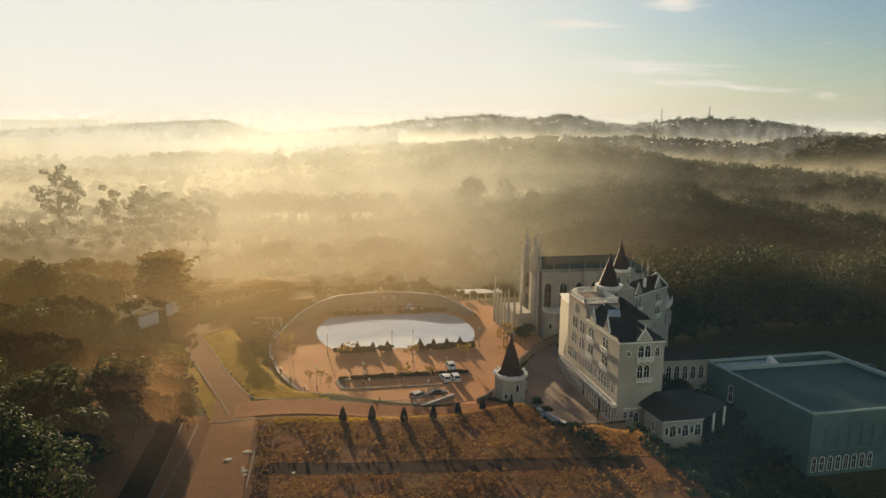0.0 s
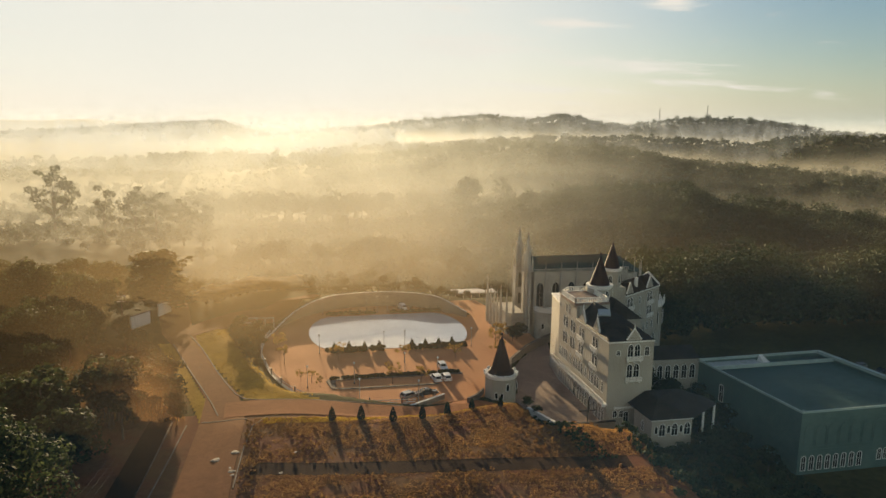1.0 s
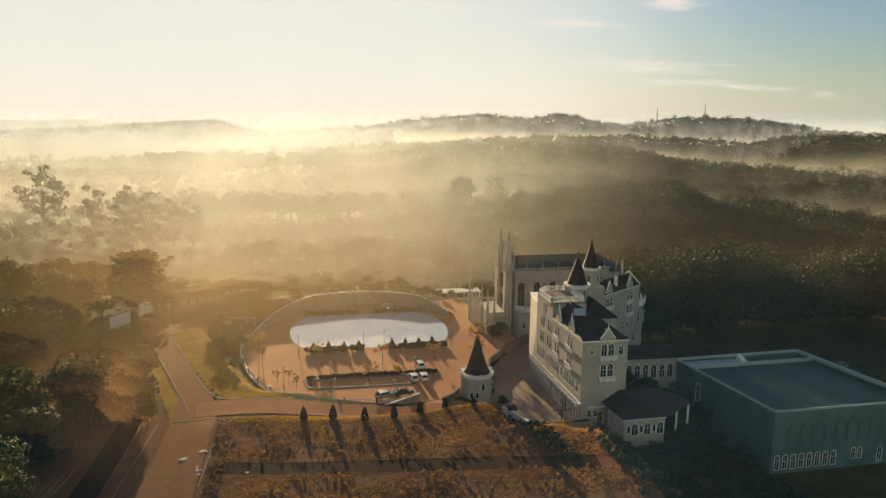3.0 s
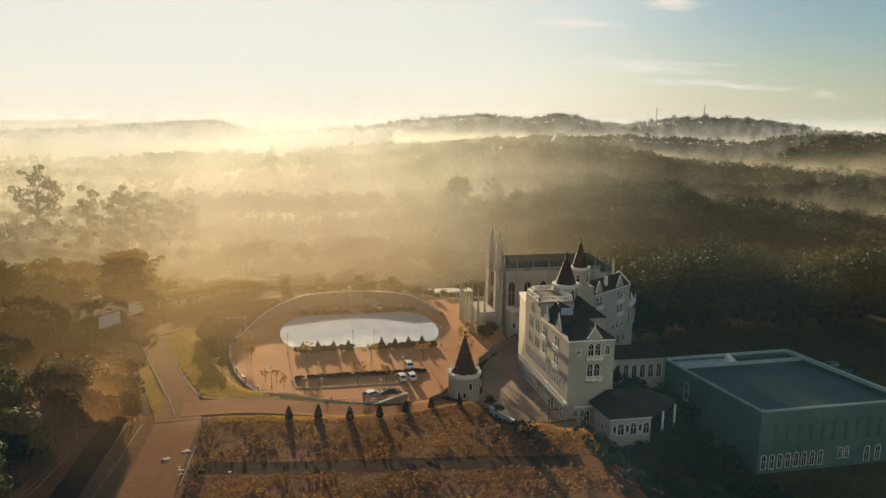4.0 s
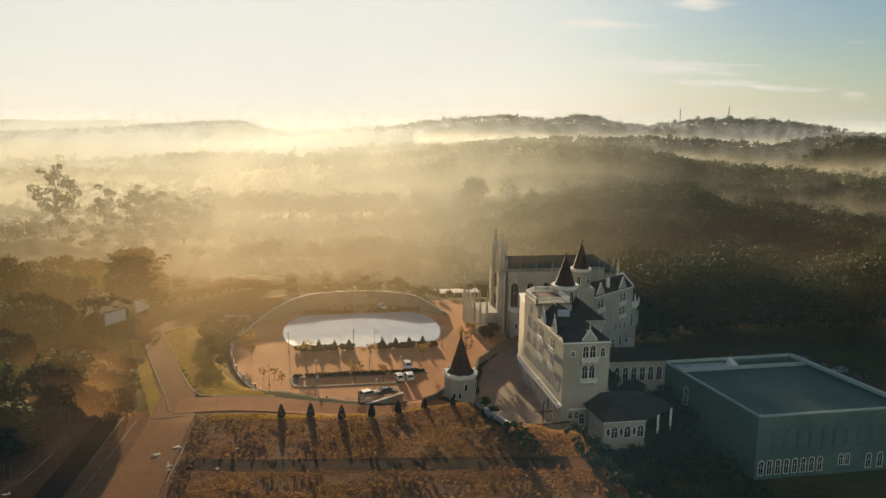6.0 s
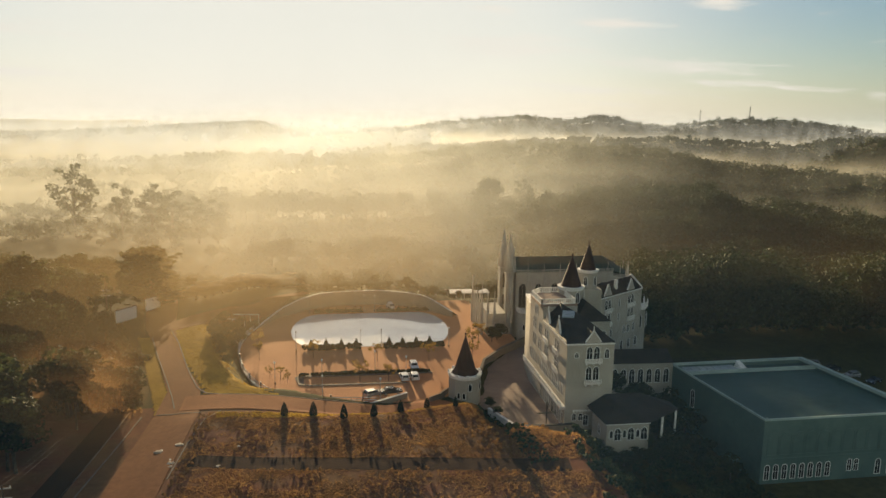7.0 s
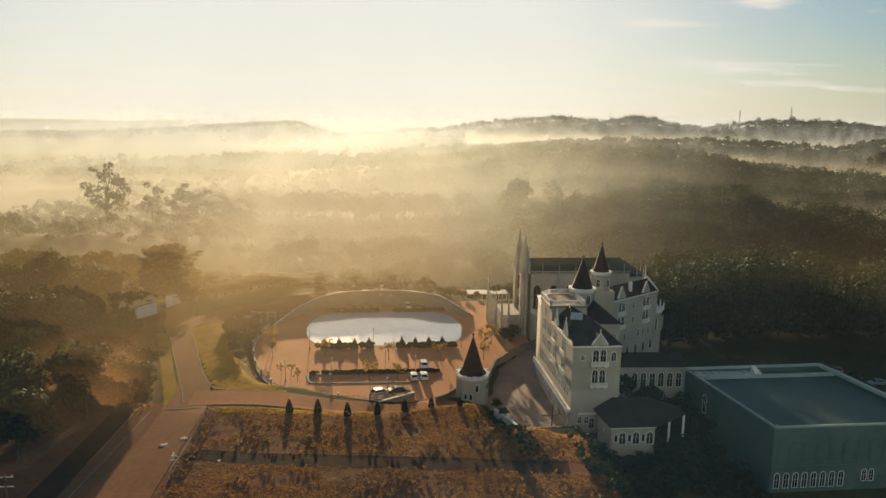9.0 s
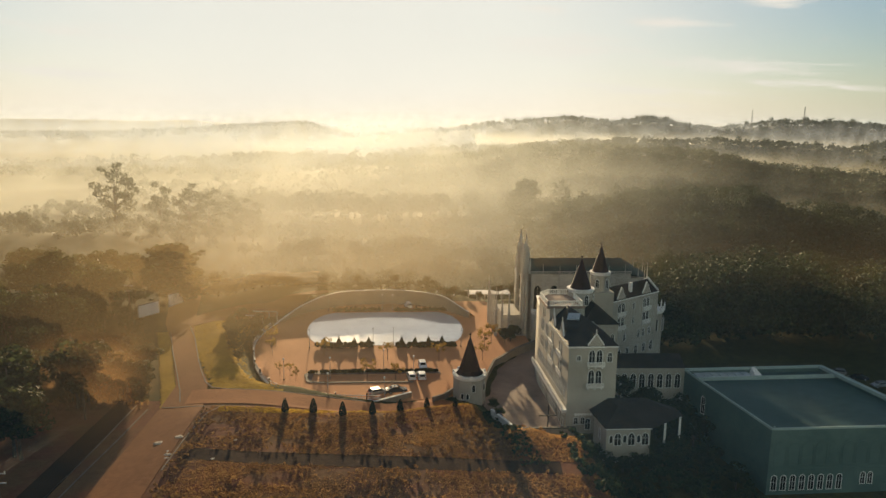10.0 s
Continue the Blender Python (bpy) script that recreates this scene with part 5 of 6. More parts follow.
for a, b in zip(apse, apse[1:]):
    m, n = side(a, b)
    facade(church, m, [(0, -8), (n, -8), (n, 14.4), (0, 14.4)], [(n / 2, 6, 1.6, 6.6)], STONE, 0.6, frame_mat=STONE)
part("roof", solid([(63.0, 177.6, 15.8), (90, 177.6, 15.8), (94.3, 179.8, 14.4), (96.4, 184, 14.4), (94.3, 188.2, 14.4), (90, 190.4, 15.8), (63.0, 190.4, 15.8), (63.0, 184, 18.9), (89, 184, 18.9)],
     [(0, 1, 8, 7), (1, 2, 8), (2, 3, 8), (3, 4, 8), (4, 5, 8), (5, 6, 7, 8), (0, 7, 6), (0, 6, 5, 4, 3, 2, 1)]), CHURCH_ROOF, church)
for i in range(9):
    x = 61.8 + i * 4.4
    if x < 91:
        bm = bmesh.new()
        pinnacle(bm, x, 177.3, -3, 18.2, 0.7)
        part("buttress", bm, STONE, church)
for x, y in ((92.2, 178.6), (94.3, 179.6), (96.0, 182.0), (96.6, 184), (96.0, 186.0), (94.3, 188.4)):
    bm = bmesh.new()
    pinnacle(bm, x, y, -8, 17.4, 0.7)
    part("buttress", bm, STONE, church)
balustrade(church, south, 0.4, 29, -0.2, 15.8, 0.7, 0.5, STONE, "parapet")
for y in (180.2, 187.8):
    bm = bmesh.new()
    box(bm, 60.9, 63.1, y - 1.1, y + 1.1, -3, 14.9, None, 0.05)
    for sx in (-1, 1):
        box(bm, 62 + sx * 1.1 - 0.2, 62 + sx * 1.1 + 0.2, y - 1.35, y - 1.05, -3, 13.2)
    for z in (4.4, 9.0, 14.9):
        box(bm, 60.72, 63.28, y - 1.28, y + 1.28, z, z + 0.4)
    tube(bm, (62.0, y), 0.95, 0.88, 15.3, 20.0, 8)
    tube(bm, (62.0, y), 1.08, 1.08, 20.0, 20.35, 8)
    tube(bm, (62.0, y), 0.82, 0.03, 20.35, 26.4, 8)
    for sx in (-1, 1):
        for sy in (-1, 1):
            pinnacle(bm, 62.0 + sx * 1.05, y + sy * 1.05, 15.3, 20.4, 0.36)
            pinnacle(bm, 62.0 + sx * 0.75, y + sy * 0.75, 20.2, 22.8, 0.24)
    tower = part("tower", bm, STONE, church, "stone tower with pinnacles and slender spire")
    for u, v, w, h in ((1.1, 9.8, 0.9, 4.2), (1.1, 5.0, 0.8, 3.2), (1.1, 0.6, 0.8, 2.8)):
        window(church, at_wall(60.9, y - 1.1, 0) @ Matrix.Translation((0, -0.22, 0)), u, v, w, h, mat=STONE)
bm = bmesh.new()
box(bm, 56.0, 60.9, 178.4, 190.0, -3, 4.6)
part("porch", bm, STONE, church)
for i in range(5):
    bm = bmesh.new()
    pinnacle(bm, 54.0, 177.4 + i * 3.3, -3, 12.6 if i in (0, 4) else 10.4, 0.75)
    part("porch_buttress", bm, STONE, church)
for x in (55.6, 57.4):
    bm = bmesh.new()
    pinnacle(bm, x, 177.2, -3, 11.6, 0.6)
    part("porch_buttress", bm, STONE, church)
round_wall(church, 67.0, 176.6, 3.5, -3, 5.6, [(-40, 1.2, 0.7, 1.6), (0, 1.2, 0.7, 1.6), (0, -1.6, 0.7, 1.6), (35, 1.2, 0.7, 1.6)], STONE, 20, "chapel")
part("gallery", tube(bmesh.new(), (67.0, 176.6), 3.8, 3.8, 5.6, 5.95, 20), TRIM, church)
for i in range(20):
    a, b = (radians(180 + i * 9), radians(189 + i * 9))
    pa, pb = (67 + 3.6 * math.cos(a), 176.6 + 3.6 * math.sin(a)), (67 + 3.6 * math.cos(b), 176.6 + 3.6 * math.sin(b))
    m, n = side(pa, pb)
    if i % 2 == 0:
        balustrade(church, m, 0, 2 * n, 0, 5.95, 0.9, 0.35)

# ---- gate turret ----
gate_turret = thing("gate_turret", (42.3, 136, -1.4), "round white turret with dark conical spire at the car park entrance", "turret")
round_wall(gate_turret, 42.3, 136, 3.35, -2.4, 4.1, [(-30, -0.2, 0.6, 1.3), (8, 1.4, 0.7, 1.6), (-12, -0.2, 0.6, 1.3), (50, 1.4, 0.7, 1.6)], STUCCO, 8)
crown_ring(gate_turret, 42.3, 136, 3.55, 4.1, TRIM, 10, 0.35)
bm = tube(bmesh.new(), (42.3, 136), 3.0, 2.2, 4.25, 5.2, 8)
tube(bm, (42.3, 136), 2.2, 0.06, 5.2, 12.2, 8)
finial(bm, 42.3, 136, 12.0, 1.2)
part("spire", bm, SPIRE, gate_turret, "dark brown shingled cone")

# ---- car park: walls, rails, hedges ----
def rim_z(x, y):
    return ground_z(24 + (x - 24) * 1.08, 171.5 + (y - 171.5) * 1.08)


def wall_top(a):
    """Height of the wall's top by its bearing from the middle of the oval, in radians."""
    d = math.degrees(a)
    return float(np.interp(d, [36, 46, 52, 58, 112, 124, 134, 146, 153, 158], [0.9, 2.3, 3.1, 3.6, 3.65, 3.0, 2.1, 0.7, 0.1, -0.4]))


def make_rim_wall():
    """Curved retaining wall round the back and west of the oval, with a pale coping, lowest towards the drive."""
    root = thing("retaining_wall", (-8, 171.5, LOT_Z), "curved grey retaining wall with pale coping round the car park", "wall", kind="structure")
    angles = [radians(36 + 232 * i / 88) for i in range(89)]
    for a0, a1 in zip(angles, angles[1:]):
        k0 = k1 = 1.0
        i0, o0, i1, o1 = rim_at(a0, k0), rim_at(a0, k0 + 0.014), rim_at(a1, k1), rim_at(a1, k1 + 0.014)
        z0, z1 = wall_top(a0), wall_top(a1)
        p = [(*i0, -1.2), (*i1, -1.2), (*o1, -1.2), (*o0, -1.2), (*i0, z0), (*i1, z1), (*o1, z1), (*o0, z0)]
        part("wall_panel", solid(p, [(0, 1, 5, 4), (1, 2, 6, 5), (2, 3, 7, 6), (3, 0, 4, 7), (4, 5, 6, 7), (0, 3, 2, 1)]), RETAIN, root)
        c = [rim_at(a0, k0 - 0.002), rim_at(a1, k1 - 0.002), rim_at(a1, k1 + 0.010), rim_at(a0, k0 + 0.010)]
        p = [(*c[0], z0), (*c[1], z1), (*c[2], z1), (*c[3], z0), (*c[0], z0 + 0.1), (*c[1], z1 + 0.1), (*c[2], z1 + 0.1), (*c[3], z0 + 0.1)]
        part("coping", solid(p, [(0, 1, 5, 4), (1, 2, 6, 5), (2, 3, 7, 6), (3, 0, 4, 7), (4, 5, 6, 7), (0, 3, 2, 1)]), TRIM, root)
    # Grassed strip behind the coping.
    verts, faces = [], []
    angles = [a for a in angles if a < radians(150)]
    for a in angles:
        k = 1.0
        o, far = rim_at(a, k + 0.012), rim_at(a, k + 0.10)
        g = ground_z(*far)
        verts += [(*o, wall_top(a) - 0.1), (*far, g + 0.05), (*far, g - 0.4)]
    for i in range(len(angles) - 1):
        faces += [(3 * i, 3 * i + 3, 3 * i + 4, 3 * i + 1), (3 * i + 1, 3 * i + 4, 3 * i + 5, 3 * i + 2)]
    tagged(new("verge", mesh_of("verge", verts, faces, BANK, True)), "grass verge behind the wall of the car park", "verge", kind="structure")
    return root


RETAIN = material("weathered_concrete", (0.26, 0.21, 0.15), (0.38, 0.31, 0.23), 0.85, 1.0, 0.2, 0.2)
make_rim_wall()

fence = thing("fence", (5, 140, 1.0), "metal railing with posts along the edge of the car park", "fence", kind="structure")
steps = 62
for i in range(steps):
    a0, a1 = radians(160 + 110 * i / steps), radians(160 + 110 * (i + 1) / steps)
    p, q = rim_at(a0, 1.008), rim_at(a1, 1.008)
    zp, zq = max(wall_top(a0), -0.4) + 0.1, max(wall_top(a1), -0.4) + 0.1
    for h in (0.45, 0.95):
        part("rail", rod(bmesh.new(), (*p, zp + h), (*q, zq + h), 0.065), TRIM, fence)
    part("post", rod(bmesh.new(), (*p, zp), (*p, zp + (1.15 if i % 6 else 1.5)), 0.06 if i % 6 else 0.16), METAL if i % 6 else DARK_METAL, fence)

ramp_wall = thing("ramp_wall", (26, 134, -0.8), "low plastered wall beside the entrance drive", "wall", kind="structure")
for (ax, ay, az), (bx, by, bz) in (((19.6, 130.6, 0.15), (23.5, 131.6, 0.25)), ((23.5, 131.6, 0.25), (30.4, 135.7, 0.35))):
    p = [(ax, ay, -1), (bx, by, -1), (bx - 0.2, by + 0.4, -1), (ax - 0.2, ay + 0.4, -1), (ax, ay, az), (bx, by, bz), (bx - 0.2, by + 0.4, bz), (ax - 0.2, ay + 0.4, az)]
    part("wall_panel", solid(p, [(0, 1, 5, 4), (1, 2, 6, 5), (2, 3, 7, 6), (3, 0, 4, 7), (4, 5, 6, 7), (0, 3, 2, 1)]), RETAIN, ramp_wall)
    c = [(x, y, z + 0.01) for x, y, z in p[4:]] + [(x, y, z + 0.13) for x, y, z in p[4:]]
    part("coping", solid(c, [(0, 1, 5, 4), (1, 2, 6, 5), (2, 3, 7, 6), (3, 0, 4, 7), (4, 5, 6, 7), (0, 3, 2, 1)]), TRIM, ramp_wall)
low_wall = thing("entrance_wall", (38, 135, -1), "low plastered wall curving to the gate turret", "wall", kind="structure")
for (ax, ay), (bx, by) in (((34.6, 132.6), (37.0, 134.4)), ((37.0, 134.4), (39.2, 137.4))):
    m, n = side((ax, ay), (bx, by))
    part("wall_panel", box(bmesh.new(), 0, n, 0, 0.35, -1.5, 0.5, m), KERB, low_wall)

# Walls of the castle forecourt.
plaza_wall = thing("plaza_wall", (48, 124, -2.2), "white rendered wall along the castle forecourt", "wall", kind="structure")
for (ax, ay, z), (bx, by, _) in zip([(46.0, 129.0, 0.2), (49.4, 120.0, -0.8), (60.5, 120.0, -0.9)], [(49.4, 120.0, -0.8), (60.5, 120.0, -0.9), (0, 0, 0)][:2]):
    m, n = side((ax, ay), (bx, by))
    part("wall_panel", box(bmesh.new(), 0, n, -0.2, 0.2, -4.2, -0.9, m), TRIM if z > 0 else RETAIN, plaza_wall)
    part("coping", box(bmesh.new(), -0.05, n + 0.05, -0.28, 0.28, -0.9, -0.72, m), TRIM if z > 0 else DARK_METAL, plaza_wall)
inner_wall = thing("terrace_wall", (56, 162, -2), "curved weathered terrace wall between forecourt and church", "wall", kind="structure")
line = [(46.0, 139.5), (47.6, 146.5), (50.6, 155.5), (56.8, 163.8), (62.0, 169.0), (66.5, 172.6)]
for a, b in zip(line, line[1:]):
    m, n = side(a, b)
    part("wall_panel", box(bmesh.new(), 0, n + 0.1, 0, 0.4, -2.6, 0.0, m), RETAIN, inner_wall)
    part("coping", box(bmesh.new(), 0, n + 0.1, -0.08, 0.48, 0.0, 0.15, m), KERB, inner_wall)

# Planting islands.
for name, loop in (("island_kerb", [(7.0, 149.5), (8.0, 151.6), (37.0, 151.0), (37.4, 149.6), (9.0, 149.8), (9.0, 145.4), (11.0, 145.0), (31.0, 144.6), (31.0, 144.1), (10.6, 144.4), (8.0, 145.2)]),):
    alone(name, sheet(bmesh.new(), loop, LOT_Z, LOT_Z + 0.16), KERB, "pale concrete kerb round a planting island", "kerb", (20, 148, LOT_Z), kind="structure")

def kerb_line(name, pts, label, h=0.16, w=0.22):
    """A kerb that follows the ground along a line."""
    root = thing(name, (*pts[0], ground_z(*pts[0])), label, "kerb", kind="structure")
    for a, b in zip(pts, pts[1:]):
        n = max(1, int(math.dist(a, b) / 2.0))
        for i in range(n):
            p = (a[0] + (b[0] - a[0]) * i / n, a[1] + (b[1] - a[1]) * i / n)
            q = (a[0] + (b[0] - a[0]) * (i + 1) / n, a[1] + (b[1] - a[1]) * (i + 1) / n)
            d = Vector((q[0] - p[0], q[1] - p[1])).normalized() * w / 2
            zp, zq = ground_z(*p), ground_z(*q)
            v = [(p[0] + d.y, p[1] - d.x, zp - 0.3), (q[0] + d.y, q[1] - d.x, zq - 0.3), (q[0] - d.y, q[1] + d.x, zq - 0.3), (p[0] - d.y, p[1] + d.x, zp - 0.3)]
            v += [(x, y, z + 0.3 + h) for x, y, z in v]
            part("kerbstone", solid(v, [(0, 1, 5, 4), (1, 2, 6, 5), (2, 3, 7, 6), (3, 0, 4, 7), (4, 5, 6, 7), (0, 3, 2, 1)]), KERB, root)


kerb_line("verge_kerb", [(-24.6, 176), (-20.3, 164.5), (-17.7, 156), (-15.4, 148.4), (-12.9, 141), (-10.6, 134.8), (-8.6, 131.9), (-5, 131.0), (2, 131.2), (12, 130.9), (21, 130.6)], "concrete kerb between lane and grass verge")
kerb_line("wood_kerb", [(-27.2, 169), (-22.4, 154), (-17.6, 140), (-14.6, 131), (-12.9, 125)], "concrete kerb at the edge of the wood")
kerb_line("field_kerb", [(-8.2, 98), (-7.6, 110), (-6.6, 119), (-4.5, 123.2)], "broken kerb along the dry field", 0.08, 0.18)
kerb_line("channel_kerb", [(-17.8, 122), (-18.6, 110), (-19.6, 98), (-20.6, 84)], "pale kerb of the side road", 0.06)
kerb_line("channel_kerb", [(-20.4, 124), (-20.9, 110), (-21.6, 98), (-22.6, 84)], "pale kerb of the side road", 0.06)
kerb_line("cross_kerb", [(-15.4, 122.4), (-7.8, 122.4)], "narrow drain across the lane", 0.15)

HEDGE = leaf_material("hedge_leaves", (0.016, 0.020, 0.008), (0.05, 0.055, 0.02), 0.25)


def hedge(x0, x1, y, h, w, label, seed):
    rnd = np.random.default_rng(seed)
    n = int((x1 - x0) * 7 * max(1, h))
    c = np.stack([rnd.uniform(x0, x1, n), y + rnd.uniform(-w / 3, w / 3, n), LOT_Z + rnd.uniform(0.2, h * 0.85, n)], 1)
    c -= np.array([x0, y, LOT_Z])
    verts, faces = leaf_cards(c, rnd.uniform(0.3, 0.45, n), n * 56, 0.19, rnd)
    ob = tagged(new("hedge", mesh_of("hedge", verts, faces, HEDGE)), label, "hedge", "hedges of the car park")
    ob.location = (x0, y, LOT_Z)


def make_cone_bush(h, r, seed, mat, name, label, group, flame=False):
    """A clipped conical or flame-shaped shrub at the origin."""
    rnd = np.random.default_rng(seed)
    n = 420
    t = 1 - np.sqrt(1 - rnd.uniform(0.0, 1.0, n)) if not flame else rnd.uniform(0.03, 1.0, n)
    a = rnd.uniform(0, 2 * math.pi, n)
    wide = r * (np.minimum(1.0, 0.5 + t / 0.35) * (1 - t) ** 0.6 * 1.25 if flame else (1.0 - t))
    c = np.stack([np.cos(a) * wide * 0.92, np.sin(a) * wide * 0.92, 0.05 + t * h * 0.97], 1)
    verts, faces = leaf_cards(c, np.full(n, 0.10) * np.clip(wide / r + 0.2, 0.3, 1), 2400, 0.085, rnd, 1.0)
    root = thing(name, (0, 0, 0), label, "shrub", group)
    part("stem", tube(bmesh.new(), (0, 0), 0.08, 0.05, -0.2, h * 0.6, 6), BARK, root)
    crown = new("crown", mesh_of("crown", verts, faces, mat))
    crown.parent = root
    return root


cone = make_cone_bush(2.3, 0.68, 21, CYPRESS, "topiary_cone", "dark clipped conical shrub beside the polished court", "cones round the court")
spots = [(x, 169.6, 1.25) for x in (9.8, 13.4, 17.2, 20.8, 29.0, 32.4, 35.8, 39.2)] + [(x, 202.6, 0.8) for x in (11.0, 13.5, 16.0, 18.5, 21.0, 23.0, 28.6, 31.2, 34.0, 36.8, 39.6, 42.0)]
for i, (x, y, s) in enumerate(spots):
    ob = cone if i == 0 else copy_thing(cone, pose(x, y, LOT_Z, 0, 0, 47 * i))
    ob.matrix_basis = pose(x, y, LOT_Z, 0, 0, 47 * i)
    ob.scale = (s, s, s * (1 + 0.06 * math.sin(i * 2.1)))
for k, (x0, x1, y, h, w) in enumerate(((7.6, 21.9, 168.6, 1.5, 1.3), (27.6, 42.6, 168.4, 1.5, 1.3), (9.6, 23.4, 202.8, 0.9, 1.2), (27.6, 44.0, 202.4, 0.9, 1.2), (8.0, 36.6, 150.6, 0.7, 0.9))):
    hedge(x0, x1, y, h, w, "low dark clipped hedge along the paving", 30 + k)

flame = make_cone_bush(2.7, 0.62, 22, CYPRESS, "cypress", "small dark flame-shaped cypress casting a long shadow", "row of cypresses", True)
for i, (x, y) in enumerate(((6.9, 120.4), (12.0, 120.1), (17.4, 117.9), (22.7, 118.2), (27.7, 120.5), (32.7, 122.0), (37.9, 121.0))):
    s = (1.0, 1.05, 1.0, 0.95, 0.92, 0.85, 0.72)[i]
    m = pose(x, y, ground_z(x, y), 0, 0, 51 * i)
    ob = flame if i == 0 else copy_thing(flame, m)
    ob.matrix_basis = m
    ob.scale = (s, s, s)


# Young trees of the car park.
def make_young_tree(seed):
    rnd = np.random.default_rng(seed)
    root = thing("young_tree", (0, 0, 0), "thin young tree with sparse golden leaves in the paving", "tree", "young trees of the car park")
    c = rnd.normal(size=(14, 3)) * np.array([0.75, 0.75, 0.45]) + np.array([0, 0, 2.9])
    bm = bmesh.new()
    limb(bm, (0, 0, -0.1), (0.05, 0, 2.3), 0.07, 0.04, 6)
    for p in c[::2]:
        limb(bm, (0.03, 0, 1.7), p, 0.03, 0.01, 5)
    part("trunk", bm, BARK, root)
    verts, faces = leaf_cards(c, rnd.uniform(0.25, 0.45, 14), 520, 0.11, rnd)
    crown = new("crown", mesh_of("crown", verts, faces, LEAF_GOLD))
    crown.parent = root
    return root


young = [make_young_tree(41), make_young_tree(42)]
for i, (x, y, s) in enumerate(((1.6, 150, 0.75), (3.9, 149.4, 0.8), (10.5, 163, 1.15), (25.5, 159, 1.2), (21.0, 145.8, 1.25), (27.2, 145.6, 1.05), (37.6, 158, 1.2), (-2.0, 163, 1.2), (-3.4, 171, 1.3), (5.6, 146.2, 0.7), (49.5, 166, 1.4), (51.8, 170, 1.5), (48.0, 158, 1.2))):
    m = pose(x, y, LOT_Z, 0, 0, 73 * i)
    ob = young[i] if i < 2 else copy_thing(young[i % 2], m)
    ob.matrix_basis = m
    ob.scale = (s, s, s)


# Lamps.
def make_lamp():
    root = thing("street_lamp", (0, 0, 0), "slim grey lamp post with a small pale head", "lamp", "lamps of the car park")
    part("pole", tube(bmesh.new(), (0, 0), 0.08, 0.05, 0, 4.6, 8), METAL, root)
    part("base", tube(bmesh.new(), (0, 0), 0.16, 0.12, 0, 0.35, 8), DARK_METAL, root)
    bm = tube(bmesh.new(), (0, 0), 0.12, 0.22, 4.55, 4.85, 10)
    tube(bm, (0, 0), 0.26, 0.06, 4.85, 5.05, 10)
    part("head", bm, TRIM, root, "pale lamp head")
    return root


lamp = make_lamp()
for i, (x, y) in enumerate(((6.2, 168.6), (21.9, 168.9), (27.0, 168.7), (43.9, 168.3), (8.2, 203.2), (24.0, 203.4), (27.0, 203.2), (45.2, 202.6), (12.9, 147.2), (31.2, 147.6), (24.6, 152.0), (11.9, 207.5), (21.5, 208.6), (40.5, 207.0), (3.0, 146.6), (24.8, 134.6), (13.2, 137.4))):
    ob = lamp if i == 0 else copy_thing(lamp, pose(x, y, LOT_Z))
    ob.matrix_basis = pose(x, y, LOT_Z)


